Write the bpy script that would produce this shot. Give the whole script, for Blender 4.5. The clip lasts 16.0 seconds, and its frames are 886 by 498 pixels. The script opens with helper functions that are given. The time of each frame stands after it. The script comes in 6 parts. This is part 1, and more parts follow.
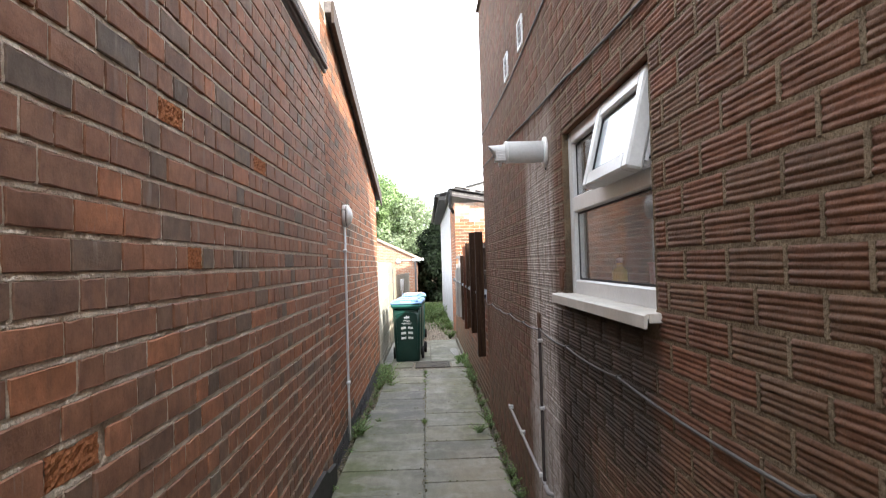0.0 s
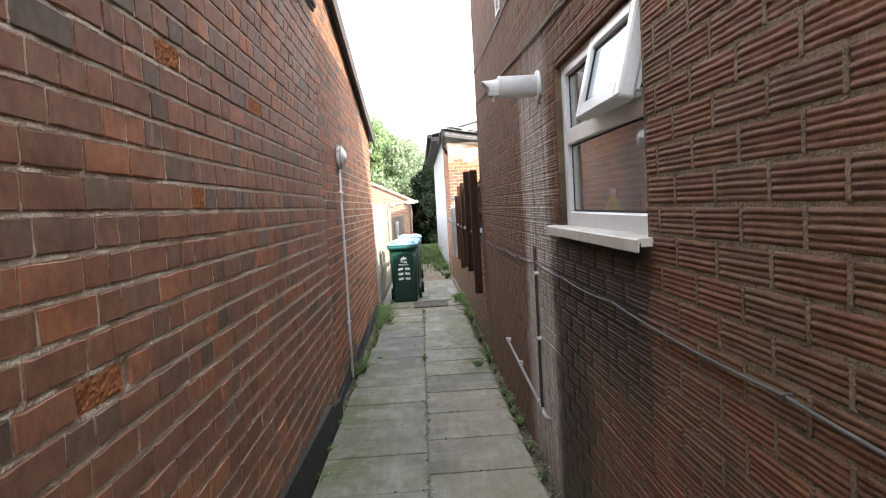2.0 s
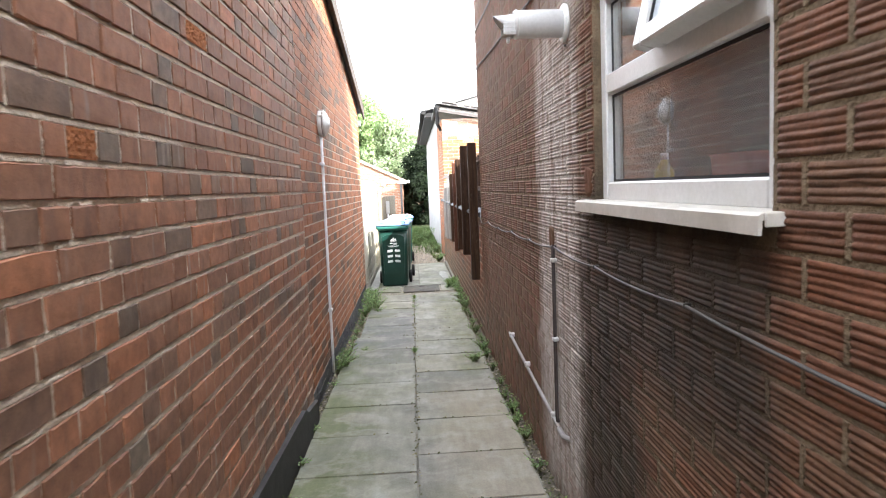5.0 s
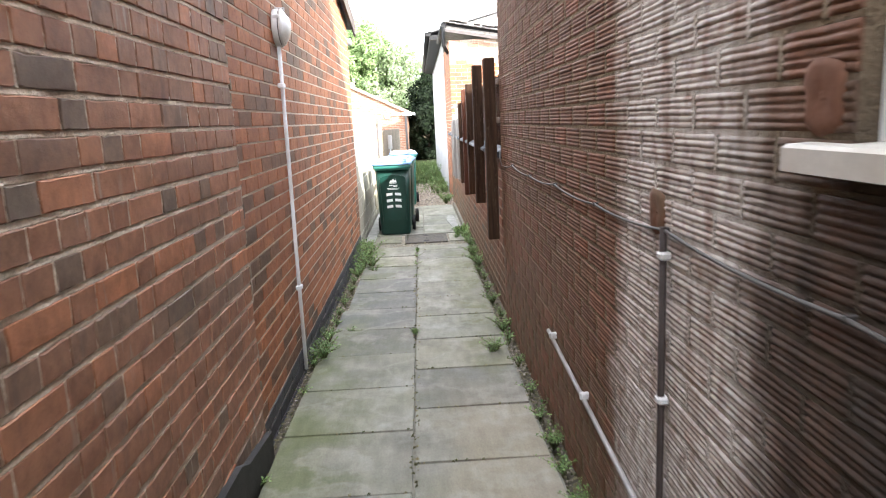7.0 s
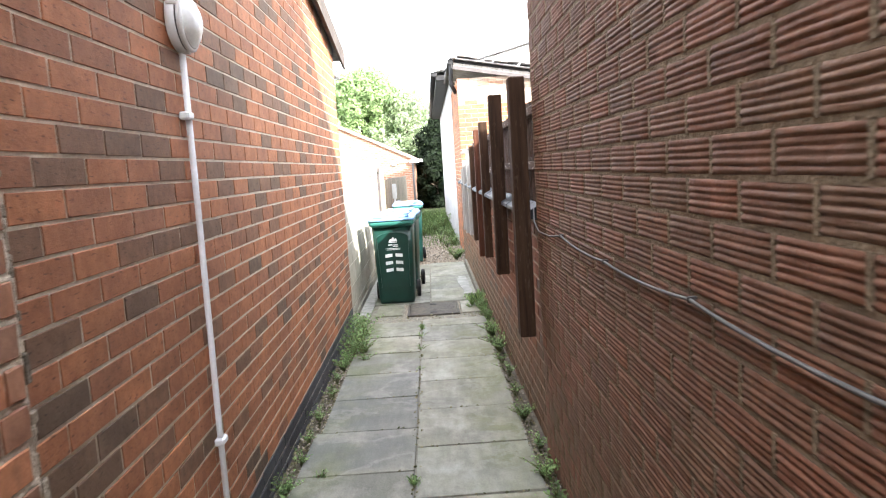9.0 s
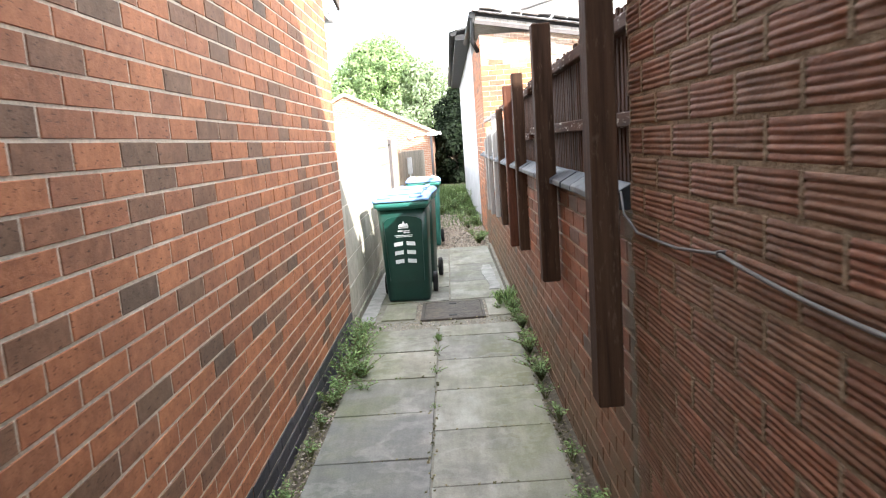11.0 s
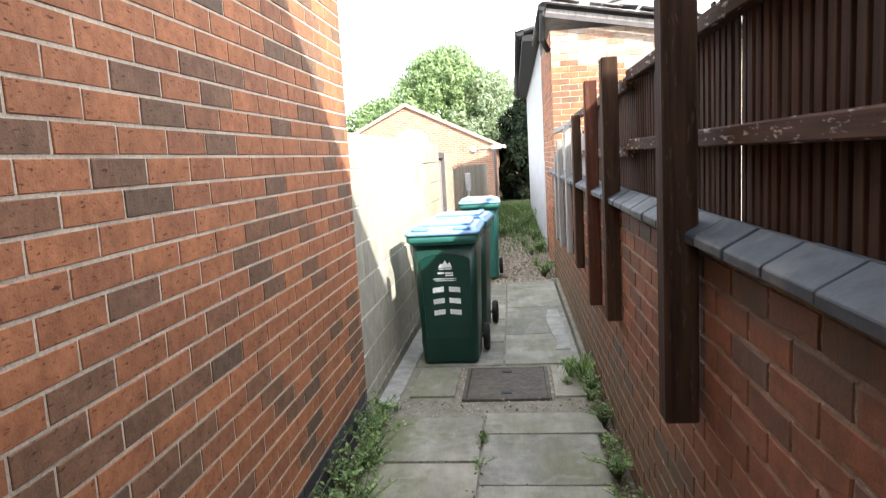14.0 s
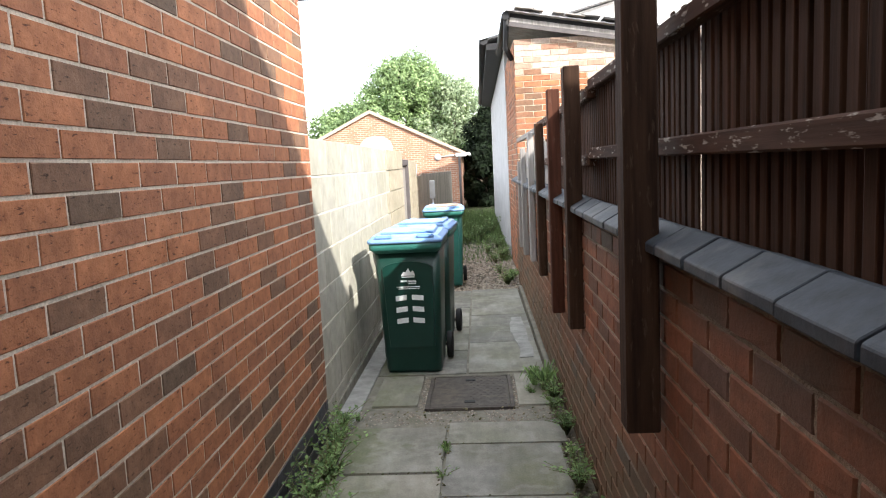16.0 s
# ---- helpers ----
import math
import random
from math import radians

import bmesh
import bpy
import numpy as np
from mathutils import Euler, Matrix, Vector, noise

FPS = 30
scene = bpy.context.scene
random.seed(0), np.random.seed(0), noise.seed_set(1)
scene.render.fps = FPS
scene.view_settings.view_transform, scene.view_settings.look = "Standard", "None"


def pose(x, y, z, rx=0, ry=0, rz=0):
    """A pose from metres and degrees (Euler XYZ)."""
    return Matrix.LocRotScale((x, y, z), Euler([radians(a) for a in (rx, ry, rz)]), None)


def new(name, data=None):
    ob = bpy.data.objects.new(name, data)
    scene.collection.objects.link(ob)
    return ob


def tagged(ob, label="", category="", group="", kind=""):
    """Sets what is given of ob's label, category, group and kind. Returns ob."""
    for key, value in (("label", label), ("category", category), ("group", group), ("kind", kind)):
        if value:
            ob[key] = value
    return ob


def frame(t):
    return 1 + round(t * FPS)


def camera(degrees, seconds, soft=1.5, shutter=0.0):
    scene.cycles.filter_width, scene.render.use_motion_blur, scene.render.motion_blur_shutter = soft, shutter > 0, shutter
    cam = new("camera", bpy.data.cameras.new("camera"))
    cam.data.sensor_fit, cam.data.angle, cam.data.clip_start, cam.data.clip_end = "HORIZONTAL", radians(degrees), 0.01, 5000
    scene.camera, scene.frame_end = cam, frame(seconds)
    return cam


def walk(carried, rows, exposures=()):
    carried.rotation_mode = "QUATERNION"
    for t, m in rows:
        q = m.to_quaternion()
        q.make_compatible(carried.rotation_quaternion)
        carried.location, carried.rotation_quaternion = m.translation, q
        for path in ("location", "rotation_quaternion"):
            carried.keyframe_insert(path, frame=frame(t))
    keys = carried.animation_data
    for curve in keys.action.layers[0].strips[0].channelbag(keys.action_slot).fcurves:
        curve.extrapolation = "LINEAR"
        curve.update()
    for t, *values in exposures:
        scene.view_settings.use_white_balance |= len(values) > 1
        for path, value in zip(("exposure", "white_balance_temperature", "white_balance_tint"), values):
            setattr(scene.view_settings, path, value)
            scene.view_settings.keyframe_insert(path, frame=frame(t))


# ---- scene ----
cam = camera(66.7, 16.0, soft=1.1, shutter=0.4)
METRES, EYE, TILT, LEAN, TURN = 6.9, 1.64, 0.0, 0.0, -1.5
ROWS = [
    (0.0, 0.0, 0.0, 0.0, 0.04, 1.23, 1.74),
    (0.5, -0.0002, -0.0067, -0.0019, -0.17, -0.69, 2.4),
    (1.0, -0.0024, -0.0097, -0.002, -0.63, -1.68, 2.88),
    (1.5, -0.0018, -0.0101, -0.0034, -0.17, -2.09, 3.41),
    (2.0, -0.002, -0.009, -0.0042, -0.46, -3.7, 3.32),
    (2.5, -0.0018, -0.006, -0.0052, -0.2, -4.72, 3.2),
    (3.0, -0.0047, 0.0043, -0.0048, 0.62, -5.59, 2.48),
    (3.5, -0.0096, 0.0171, -0.0024, 0.63, -5.03, 1.05),
    (4.0, -0.0118, 0.0302, -0.0059, -0.73, -4.64, 1.2),
    (6.5, 0.004, 0.2507, -0.0141, -0.85, -9.33, 3.16),
    (7.0, -0.002, 0.3084, -0.0136, -0.56, -10.87, 2.66),
    (7.5, -0.0044, 0.3666, -0.014, 1.15, -9.51, 3.33),
    (8.0, -0.0024, 0.4254, -0.0131, 1.86, -9.18, 2.23),
    (8.5, -0.0039, 0.4811, -0.0128, -0.13, -8.24, 2.86),
    (9.0, 0.0007, 0.5356, -0.0134, 0.19, -6.97, 3.61),
    (11.5, -0.0032, 0.7892, -0.0225, 2.85, -9.59, 3.8),
    (12.0, -0.0014, 0.8384, -0.0221, 4.67, -9.94, 3.13),
    (12.5, -0.005, 0.8815, -0.0218, 6.07, -10.03, 2.1),
    (13.0, -0.0072, 0.9158, -0.0234, 4.8, -9.48, 3.24),
    (13.5, -0.0017, 0.9483, -0.0218, 5.46, -9.72, 3.76),
    (14.0, -0.0006, 0.9624, -0.0197, 7.39, -7.58, 3.28),
    (14.5, -0.0018, 0.9668, -0.0189, 8.26, -5.23, 3.44),
    (15.0, -0.0015, 0.9682, -0.0201, 7.27, -5.01, 3.57),
    (15.5, -0.0, 0.9688, -0.0201, 5.27, -6.26, 3.01),
    (16.0, 0.0006, 0.9676, -0.0199, 4.43, -7.12, 2.86),
]
EXPOSURES = [(0.0, 2.0), (2.0, 2.03), (3.0, 2.45), (4.0, 2.64), (6.5, 2.72), (8.0, 2.78), (9.0, 2.75), (11.5, 2.52), (12.0, 2.44), (13.0, 2.31), (14.0, 1.98), (15.0, 1.66), (16.0, 1.6)]
walk(cam, [(t, pose(0, 0, EYE, TILT, LEAN, TURN) @ pose(METRES * x, METRES * y, METRES * z, 90 + pitch, roll, yaw)) for t, x, y, z, yaw, pitch, roll in ROWS],
     exposures=[(t, stops, 6350, 10) for t, stops in EXPOSURES])


# ---- world and sun ----
SUN_WAY = Vector((-1.0, 1.05, -0.91)).normalized()          # the way the sunlight travels
sun_data = bpy.data.lights.new("sun", "SUN")
sun_data.energy, sun_data.angle, sun_data.color = 3.6, radians(0.6), (1.0, 0.95, 0.88)
sun_lamp = new("sun", sun_data)
sun_lamp.matrix_world = Matrix.LocRotScale((0, -20, 30), SUN_WAY.to_track_quat("-Z", "Y"), None)

world = bpy.data.worlds.new("world")
scene.world = world
world.use_nodes = True
wn, wl = world.node_tree.nodes, world.node_tree.links
wn.clear()
sky = wn.new("ShaderNodeTexSky")
sky.sky_type, sky.sun_disc = "NISHITA", False
sky.sun_elevation = math.asin(-SUN_WAY.z)
sky.sun_rotation = math.atan2(-SUN_WAY.x, -SUN_WAY.y)
sky.air_density, sky.dust_density = 1.0, 2.5
w_co = wn.new("ShaderNodeTexCoord")
w_noise = wn.new("ShaderNodeTexNoise")
w_noise.inputs["Scale"].default_value, w_noise.inputs["Detail"].default_value = 3.0, 6.0
w_ramp = wn.new("ShaderNodeValToRGB")
w_ramp.color_ramp.elements[0].position, w_ramp.color_ramp.elements[1].position = 0.25, 0.6
w_mix = wn.new("ShaderNodeMix")
w_mix.data_type = "RGBA"
w_bg, w_out = wn.new("ShaderNodeBackground"), wn.new("ShaderNodeOutputWorld")
w_bg.inputs["Strength"].default_value = 0.15
wl.new(w_co.outputs["Generated"], w_noise.inputs["Vector"])
wl.new(w_noise.outputs["Fac"], w_ramp.inputs["Fac"])
wl.new(w_ramp.outputs["Color"], w_mix.inputs["Factor"])
wl.new(sky.outputs["Color"], w_mix.inputs[6])
w_mix.inputs[7].default_value = (9.0, 9.2, 9.6, 1)           # bright thin cloud
wl.new(w_mix.outputs[2], w_bg.inputs["Color"])
wl.new(w_bg.outputs["Background"], w_out.inputs["Surface"])


# ---- materials ----
def nodes_of(name, rough=0.8, spec=0.3, metal=0.0):
    m = bpy.data.materials.new(name)
    m.use_nodes = True
    nt = m.node_tree
    b = nt.nodes["Principled BSDF"]
    b.inputs["Roughness"].default_value = rough
    b.inputs["Specular IOR Level"].default_value = spec
    b.inputs["Metallic"].default_value = metal
    return m, nt, b


def node(nt, kind, **values):
    n = nt.nodes.new(kind)
    for k, v in values.items():
        n.inputs[k].default_value = v
    return n


def ramp(nt, fac, stops, constant=False):
    r = nt.nodes.new("ShaderNodeValToRGB")
    r.color_ramp.interpolation = "CONSTANT" if constant else "LINEAR"
    e = r.color_ramp.elements
    while len(e) < len(stops):
        e.new(0.5)
    for el, (p, c) in zip(e, stops):
        el.position = p
        el.color = (*c, 1) if len(c) == 3 else c
    nt.links.new(fac, r.inputs["Fac"])
    return r.outputs["Color"]


def maths(nt, op, a, b=None, clamp=False):
    n = nt.nodes.new("ShaderNodeMath")
    n.operation, n.use_clamp = op, clamp
    for i, v in enumerate((a, b)):
        if v is None:
            continue
        if isinstance(v, (int, float)):
            n.inputs[i].default_value = v
        else:
            nt.links.new(v, n.inputs[i])
    return n.outputs[0]


def blend(nt, fac, a, b, mode="MIX"):
    n = nt.nodes.new("ShaderNodeMix")
    n.data_type, n.blend_type = "RGBA", mode
    for sock, v in ((n.inputs[0], fac), (n.inputs[6], a), (n.inputs[7], b)):
        if isinstance(v, (int, float)):
            sock.default_value = v
        elif isinstance(v, tuple):
            sock.default_value = (*v, 1)
        else:
            nt.links.new(v, sock)
    return n.outputs[2]


def place(nt, sx=1, sy=1, sz=1):
    g = nt.nodes.new("ShaderNodeNewGeometry")
    m = nt.nodes.new("ShaderNodeMapping")
    m.inputs["Scale"].default_value = (sx, sy, sz)
    nt.links.new(g.outputs["Position"], m.inputs["Vector"])
    return m.outputs["Vector"]


def grain(nt, scale, detail=4, vec=None, rough=0.6):
    n = node(nt, "ShaderNodeTexNoise", Scale=scale, Detail=detail, Roughness=rough)
    nt.links.new(vec or place(nt), n.inputs["Vector"])
    return n.outputs["Fac"]


def relief(nt, b, height, strength=0.3, distance=0.01):
    n = node(nt, "ShaderNodeBump", Strength=strength, Distance=distance)
    nt.links.new(height, n.inputs["Height"])
    nt.links.new(n.outputs["Normal"], b.inputs["Normal"])


def own_random(nt):
    """One number a piece, for single objects and for joined islands alike."""
    o, g = nt.nodes.new("ShaderNodeObjectInfo"), nt.nodes.new("ShaderNodeNewGeometry")
    return maths(nt, "FRACT", maths(nt, "ADD", o.outputs["Random"], g.outputs["Random Per Island"]))


def window_of(nt, v, lo, hi, soft):
    """1 where v lies between lo and hi, with soft ends."""
    def step(e0, e1):
        n = nt.nodes.new("ShaderNodeMapRange")
        n.interpolation_type = "SMOOTHSTEP"
        nt.links.new(v, n.inputs["Value"])
        n.inputs["From Min"].default_value, n.inputs["From Max"].default_value = e0, e1
        return n.outputs["Result"]
    return maths(nt, "MULTIPLY", step(lo - soft, lo + soft), maths(nt, "SUBTRACT", 1, step(hi - soft, hi + soft)))


def axes(nt):
    g, s = nt.nodes.new("ShaderNodeNewGeometry"), nt.nodes.new("ShaderNodeSeparateXYZ")
    nt.links.new(g.outputs["Position"], s.inputs["Vector"])
    return s.outputs


def brick_material(name, stops, grime=(0.05, 0.045, 0.04), grime_amount=0.35, rough=0.8, pores=0.3, stains=None, bump=0.004, gloss=0.25, mottle=0.55):
    m, nt, b = nodes_of(name, rough, gloss)
    col = ramp(nt, own_random(nt), stops)
    col = blend(nt, 0.45, col, ramp(nt, grain(nt, 9, 4), [(0.32, (0.6, 0.58, 0.58)), (0.68, (1.25, 1.22, 1.2))]), "MULTIPLY")
    col = blend(nt, mottle, col, ramp(nt, grain(nt, 28, 5), [(0.3, (0.55, 0.5, 0.48)), (0.7, (1.25, 1.2, 1.2))]), "MULTIPLY")
    col = blend(nt, maths(nt, "MULTIPLY", ramp(nt, grain(nt, 2.2, 4), [(0.45, (0, 0, 0)), (0.75, (1, 1, 1))]), grime_amount), col, grime)
    fine = grain(nt, 160, 3)
    col = blend(nt, pores, col, ramp(nt, fine, [(0.34, (0.25, 0.2, 0.2)), (0.46, (1, 1, 1))]), "MULTIPLY")
    if stains:
        col = stains(nt, col)
    nt.links.new(col, b.inputs["Base Color"])
    relief(nt, b, maths(nt, "ADD", grain(nt, 60, 5), maths(nt, "MULTIPLY", fine, 0.5)), 0.5, bump)
    return m


def plain(name, col, rough=0.6, spec=0.4, metal=0.0, vary=0.25, scale=9.0, bump=0.12, fine=90, dirt=None):
    m, nt, b = nodes_of(name, rough, spec, metal)
    lo, hi = tuple(c * (1 - vary) for c in col), tuple(min(1, c * (1 + vary)) for c in col)
    c = ramp(nt, grain(nt, scale, 5), [(0.3, lo), (0.7, hi)])
    c = blend(nt, 0.3, c, ramp(nt, grain(nt, fine, 3), [(0.3, (0.75, 0.75, 0.75)), (0.7, (1.15, 1.15, 1.15))]), "MULTIPLY")
    if dirt:
        c = blend(nt, maths(nt, "MULTIPLY", ramp(nt, grain(nt, 5, 6), [(0.5, (0, 0, 0)), (0.72, (1, 1, 1))]), dirt[1]), c, dirt[0])
    nt.links.new(c, b.inputs["Base Color"])
    if bump:
        relief(nt, b, grain(nt, fine, 4), bump, 0.004)
    return m


def mortar_material(name, col, stains=None, dark=0.55, lumps=0.8):
    m, nt, b = nodes_of(name, 0.95, 0.15)
    c = ramp(nt, grain(nt, 14, 6), [(0.3, tuple(v * dark for v in col)), (0.65, col)])
    c = blend(nt, 0.5, c, ramp(nt, grain(nt, 140, 3), [(0.35, (0.5, 0.48, 0.45)), (0.6, (1.1, 1.1, 1.1))]), "MULTIPLY")
    if stains:
        c = stains(nt, c)
    nt.links.new(c, b.inputs["Base Color"])
    relief(nt, b, maths(nt, "ADD", grain(nt, 90, 5), grain(nt, 25, 4)), lumps, 0.01)
    return m


def rustic_stains(nt, col):
    """White salts under the flue, a damp run beside them; under the window board damp plus painted shade."""
    s = axes(nt)
    streak = grain(nt, 1.0, 5, place(nt, 5, 9, 1.6))
    wob = maths(nt, "ADD", s[1], maths(nt, "MULTIPLY", maths(nt, "SUBTRACT", grain(nt, 3.6, 7), 0.5), 0.45))
    wide = maths(nt, "MULTIPLY", window_of(nt, wob, 3.28, 4.08, 0.14), window_of(nt, s[2], 0.1, 2.3, 0.35))
    salts = maths(nt, "MULTIPLY", wide, ramp(nt, streak, [(0.28, (0.15, 0.15, 0.15)), (0.5, (1, 1, 1))]))
    speck = ramp(nt, grain(nt, 24, 5), [(0.3, (0.35, 0.35, 0.35)), (0.52, (1, 1, 1))])
    salts = maths(nt, "MULTIPLY", maths(nt, "MULTIPLY", salts, speck), 0.72)
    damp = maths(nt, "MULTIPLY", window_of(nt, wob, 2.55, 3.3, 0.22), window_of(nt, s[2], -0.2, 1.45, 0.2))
    # dark band below the board: damp together with the board's shade, painted in
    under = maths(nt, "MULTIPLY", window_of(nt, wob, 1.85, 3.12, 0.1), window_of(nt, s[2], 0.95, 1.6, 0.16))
    wet_and_shade = maths(nt, "MULTIPLY", maths(nt, "MAXIMUM", damp, under), 0.9)
    wet_and_shade = maths(nt, "MULTIPLY", wet_and_shade, ramp(nt, streak, [(0.38, (1, 1, 1)), (0.7, (0.7, 0.7, 0.7))]))
    col = blend(nt, wet_and_shade, col, (0.022, 0.019, 0.016))
    moss = maths(nt, "MULTIPLY", window_of(nt, s[2], -0.5, 0.55, 0.3), ramp(nt, grain(nt, 6, 5), [(0.4, (0, 0, 0)), (0.7, (0.6, 0.6, 0.6))]))
    col = blend(nt, moss, col, (0.06, 0.062, 0.03))
    return blend(nt, salts, col, (0.55, 0.51, 0.47))


def corner_moss(nt, col):
    s = axes(nt)
    near = window_of(nt, s[1], 6.0, 7.2, 0.05)
    low = maths(nt, "MULTIPLY", window_of(nt, s[2], -0.5, 0.5, 0.28), ramp(nt, grain(nt, 5, 5), [(0.32, (0.25, 0.25, 0.25)), (0.6, (0.85, 0.85, 0.85))]))
    col = blend(nt, low, col, (0.125, 0.09, 0.052))
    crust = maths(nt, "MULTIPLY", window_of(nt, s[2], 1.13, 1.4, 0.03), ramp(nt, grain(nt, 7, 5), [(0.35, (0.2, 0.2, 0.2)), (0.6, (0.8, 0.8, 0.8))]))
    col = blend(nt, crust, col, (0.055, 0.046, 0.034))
    return blend(nt, maths(nt, "MULTIPLY", near, 0.8), col, (0.105, 0.1, 0.07))


def kiln_streaks(nt, col):
    """Grey and chalky upright streaks on single bricks, sooty smears."""
    up = grain(nt, 1.0, 3, place(nt, 22, 22, 2.6))
    many = grain(nt, 2.6, 3)
    pale = maths(nt, "MULTIPLY", ramp(nt, up, [(0.6, (0, 0, 0)), (0.66, (1, 1, 1))]), ramp(nt, many, [(0.5, (0, 0, 0)), (0.6, (0.75, 0.75, 0.75))]))
    soot = maths(nt, "MULTIPLY", ramp(nt, grain(nt, 1.0, 4, place(nt, 14, 14, 3)), [(0.58, (0, 0, 0)), (0.7, (1, 1, 1))]), 0.3)
    col = blend(nt, soot, col, (0.075, 0.06, 0.052))
    return blend(nt, pale, col, (0.34, 0.28, 0.235))


OLD_BRICK = brick_material("old_brick", [(0.0, (0.26, 0.13, 0.078)), (0.14, (0.35, 0.168, 0.098)), (0.28, (0.29, 0.152, 0.094)), (0.42, (0.4, 0.188, 0.105)), (0.56, (0.3, 0.162, 0.102)),
    (0.68, (0.43, 0.195, 0.105)), (0.76, (0.47, 0.2, 0.098)), (0.84, (0.27, 0.16, 0.108)), (0.93, (0.24, 0.162, 0.112)), (0.975, (0.17, 0.122, 0.09)), (1.0, (0.28, 0.23, 0.175))],
    grime_amount=0.3, pores=0.2, stains=kiln_streaks, bump=0.003, rough=0.68, gloss=0.32)
SPALL = plain("spalled_brick", (0.34, 0.138, 0.062), 0.95, 0.1, vary=0.35, scale=60, bump=0.8, fine=120)
def drag_pits(nt, col):
    """Torn dark pits in a dragged brick face."""
    pits = ramp(nt, grain(nt, 1.0, 3, place(nt, 70, 34, 110)), [(0.32, (0.2, 0.17, 0.16)), (0.4, (1, 1, 1))])
    return blend(nt, 0.85, col, pits, "MULTIPLY")


NEW_BRICK = brick_material("orange_brick", [(0.0, (0.33, 0.137, 0.068)), (0.3, (0.42, 0.174, 0.08)), (0.55, (0.35, 0.146, 0.072)), (0.72, (0.3, 0.132, 0.07)),
    (0.76, (0.225, 0.12, 0.07)), (0.9, (0.2, 0.113, 0.068)), (0.96, (0.165, 0.105, 0.066)), (1.0, (0.135, 0.092, 0.062))],
    grime_amount=0.25, pores=0.28, stains=drag_pits, bump=0.004, rough=0.78)
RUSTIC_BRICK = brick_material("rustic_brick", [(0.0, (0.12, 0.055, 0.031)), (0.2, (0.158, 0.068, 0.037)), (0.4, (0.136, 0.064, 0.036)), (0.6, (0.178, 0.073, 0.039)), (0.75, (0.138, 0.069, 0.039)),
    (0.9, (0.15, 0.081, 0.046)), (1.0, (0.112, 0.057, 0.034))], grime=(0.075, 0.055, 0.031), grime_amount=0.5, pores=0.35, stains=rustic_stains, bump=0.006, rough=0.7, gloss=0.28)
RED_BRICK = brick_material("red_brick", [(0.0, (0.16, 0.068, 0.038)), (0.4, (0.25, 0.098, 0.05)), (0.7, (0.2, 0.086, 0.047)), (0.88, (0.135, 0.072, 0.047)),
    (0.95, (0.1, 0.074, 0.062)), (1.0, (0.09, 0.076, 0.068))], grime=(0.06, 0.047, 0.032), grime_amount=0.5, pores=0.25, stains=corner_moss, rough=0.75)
PALE_BRICK = brick_material("flaking_painted_brick", [(0.0, (0.44, 0.37, 0.31)), (0.5, (0.48, 0.4, 0.33)), (0.8, (0.4, 0.27, 0.2)), (1.0, (0.36, 0.2, 0.13))], grime_amount=0.1)
BLUE_BRICK = brick_material("blue_plinth_brick", [(0.0, (0.035, 0.037, 0.045)), (1.0, (0.07, 0.07, 0.08))], rough=0.6, pores=0.15)
def foot_brown(nt, col):
    """Browner, patchy tone over the lower courses."""
    s = axes(nt)
    low = maths(nt, "MULTIPLY", window_of(nt, s[2], -0.5, 0.95, 0.45), ramp(nt, grain(nt, 6, 5), [(0.3, (0.35, 0.35, 0.35)), (0.6, (0.85, 0.85, 0.85))]))
    return blend(nt, low, col, (0.27, 0.175, 0.11))


OLD_MORTAR = mortar_material("old_mortar", (0.74, 0.64, 0.52), foot_brown, 0.66)
NEW_MORTAR = mortar_material("pale_mortar", (0.64, 0.55, 0.44), None, 0.75, 0.25)
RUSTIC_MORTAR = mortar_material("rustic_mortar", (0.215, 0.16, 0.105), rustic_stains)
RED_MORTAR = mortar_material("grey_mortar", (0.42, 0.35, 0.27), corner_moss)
BLOCK = brick_material("concrete_block", [(0.0, (0.335, 0.325, 0.27)), (0.5, (0.38, 0.37, 0.31)), (1.0, (0.31, 0.3, 0.242))],
                       grime=(0.24, 0.235, 0.17), grime_amount=0.45, pores=0.08, mottle=0.12)
BLOCK_TAN = brick_material("tan_concrete_block", [(0.0, (0.31, 0.285, 0.215)), (1.0, (0.38, 0.345, 0.26))], grime=(0.2, 0.185, 0.125), grime_amount=0.45, pores=0.12, mottle=0.2)
RENDER_BROWN = plain("brown_masonry_paint", (0.13, 0.06, 0.036), 0.85, 0.2, vary=0.3, scale=6, bump=0.3, fine=70, dirt=((0.07, 0.06, 0.035), 0.7))
# pale tone standing for house wall bleached out by full sun
WALL_SUNLIT = plain("sunlit_pale_wall", (0.56, 0.43, 0.31), 0.9, 0.2, vary=0.12, scale=5, bump=0.3)
WHITE_WALL = plain("whitewashed_masonry", (0.46, 0.46, 0.465), 0.9, 0.2, vary=0.15, scale=3, bump=0.4, fine=40, dirt=((0.35, 0.34, 0.32), 0.6))
PEBBLE = plain("pebbledash", (0.45, 0.44, 0.42), 0.95, 0.2, vary=0.3, scale=60, bump=0.8, fine=50)
UPVC = plain("white_upvc", (0.62, 0.62, 0.61), 0.28, 0.5, vary=0.03, bump=0.0, dirt=((0.5, 0.48, 0.42), 0.25))
GASKET = plain("black_rubber", (0.015, 0.015, 0.016), 0.6, 0.3, vary=0.2, bump=0.0)
PLASTIC_WHITE = plain("white_plastic", (0.6, 0.6, 0.59), 0.35, 0.5, vary=0.05, bump=0.0, dirt=((0.4, 0.38, 0.32), 0.35))
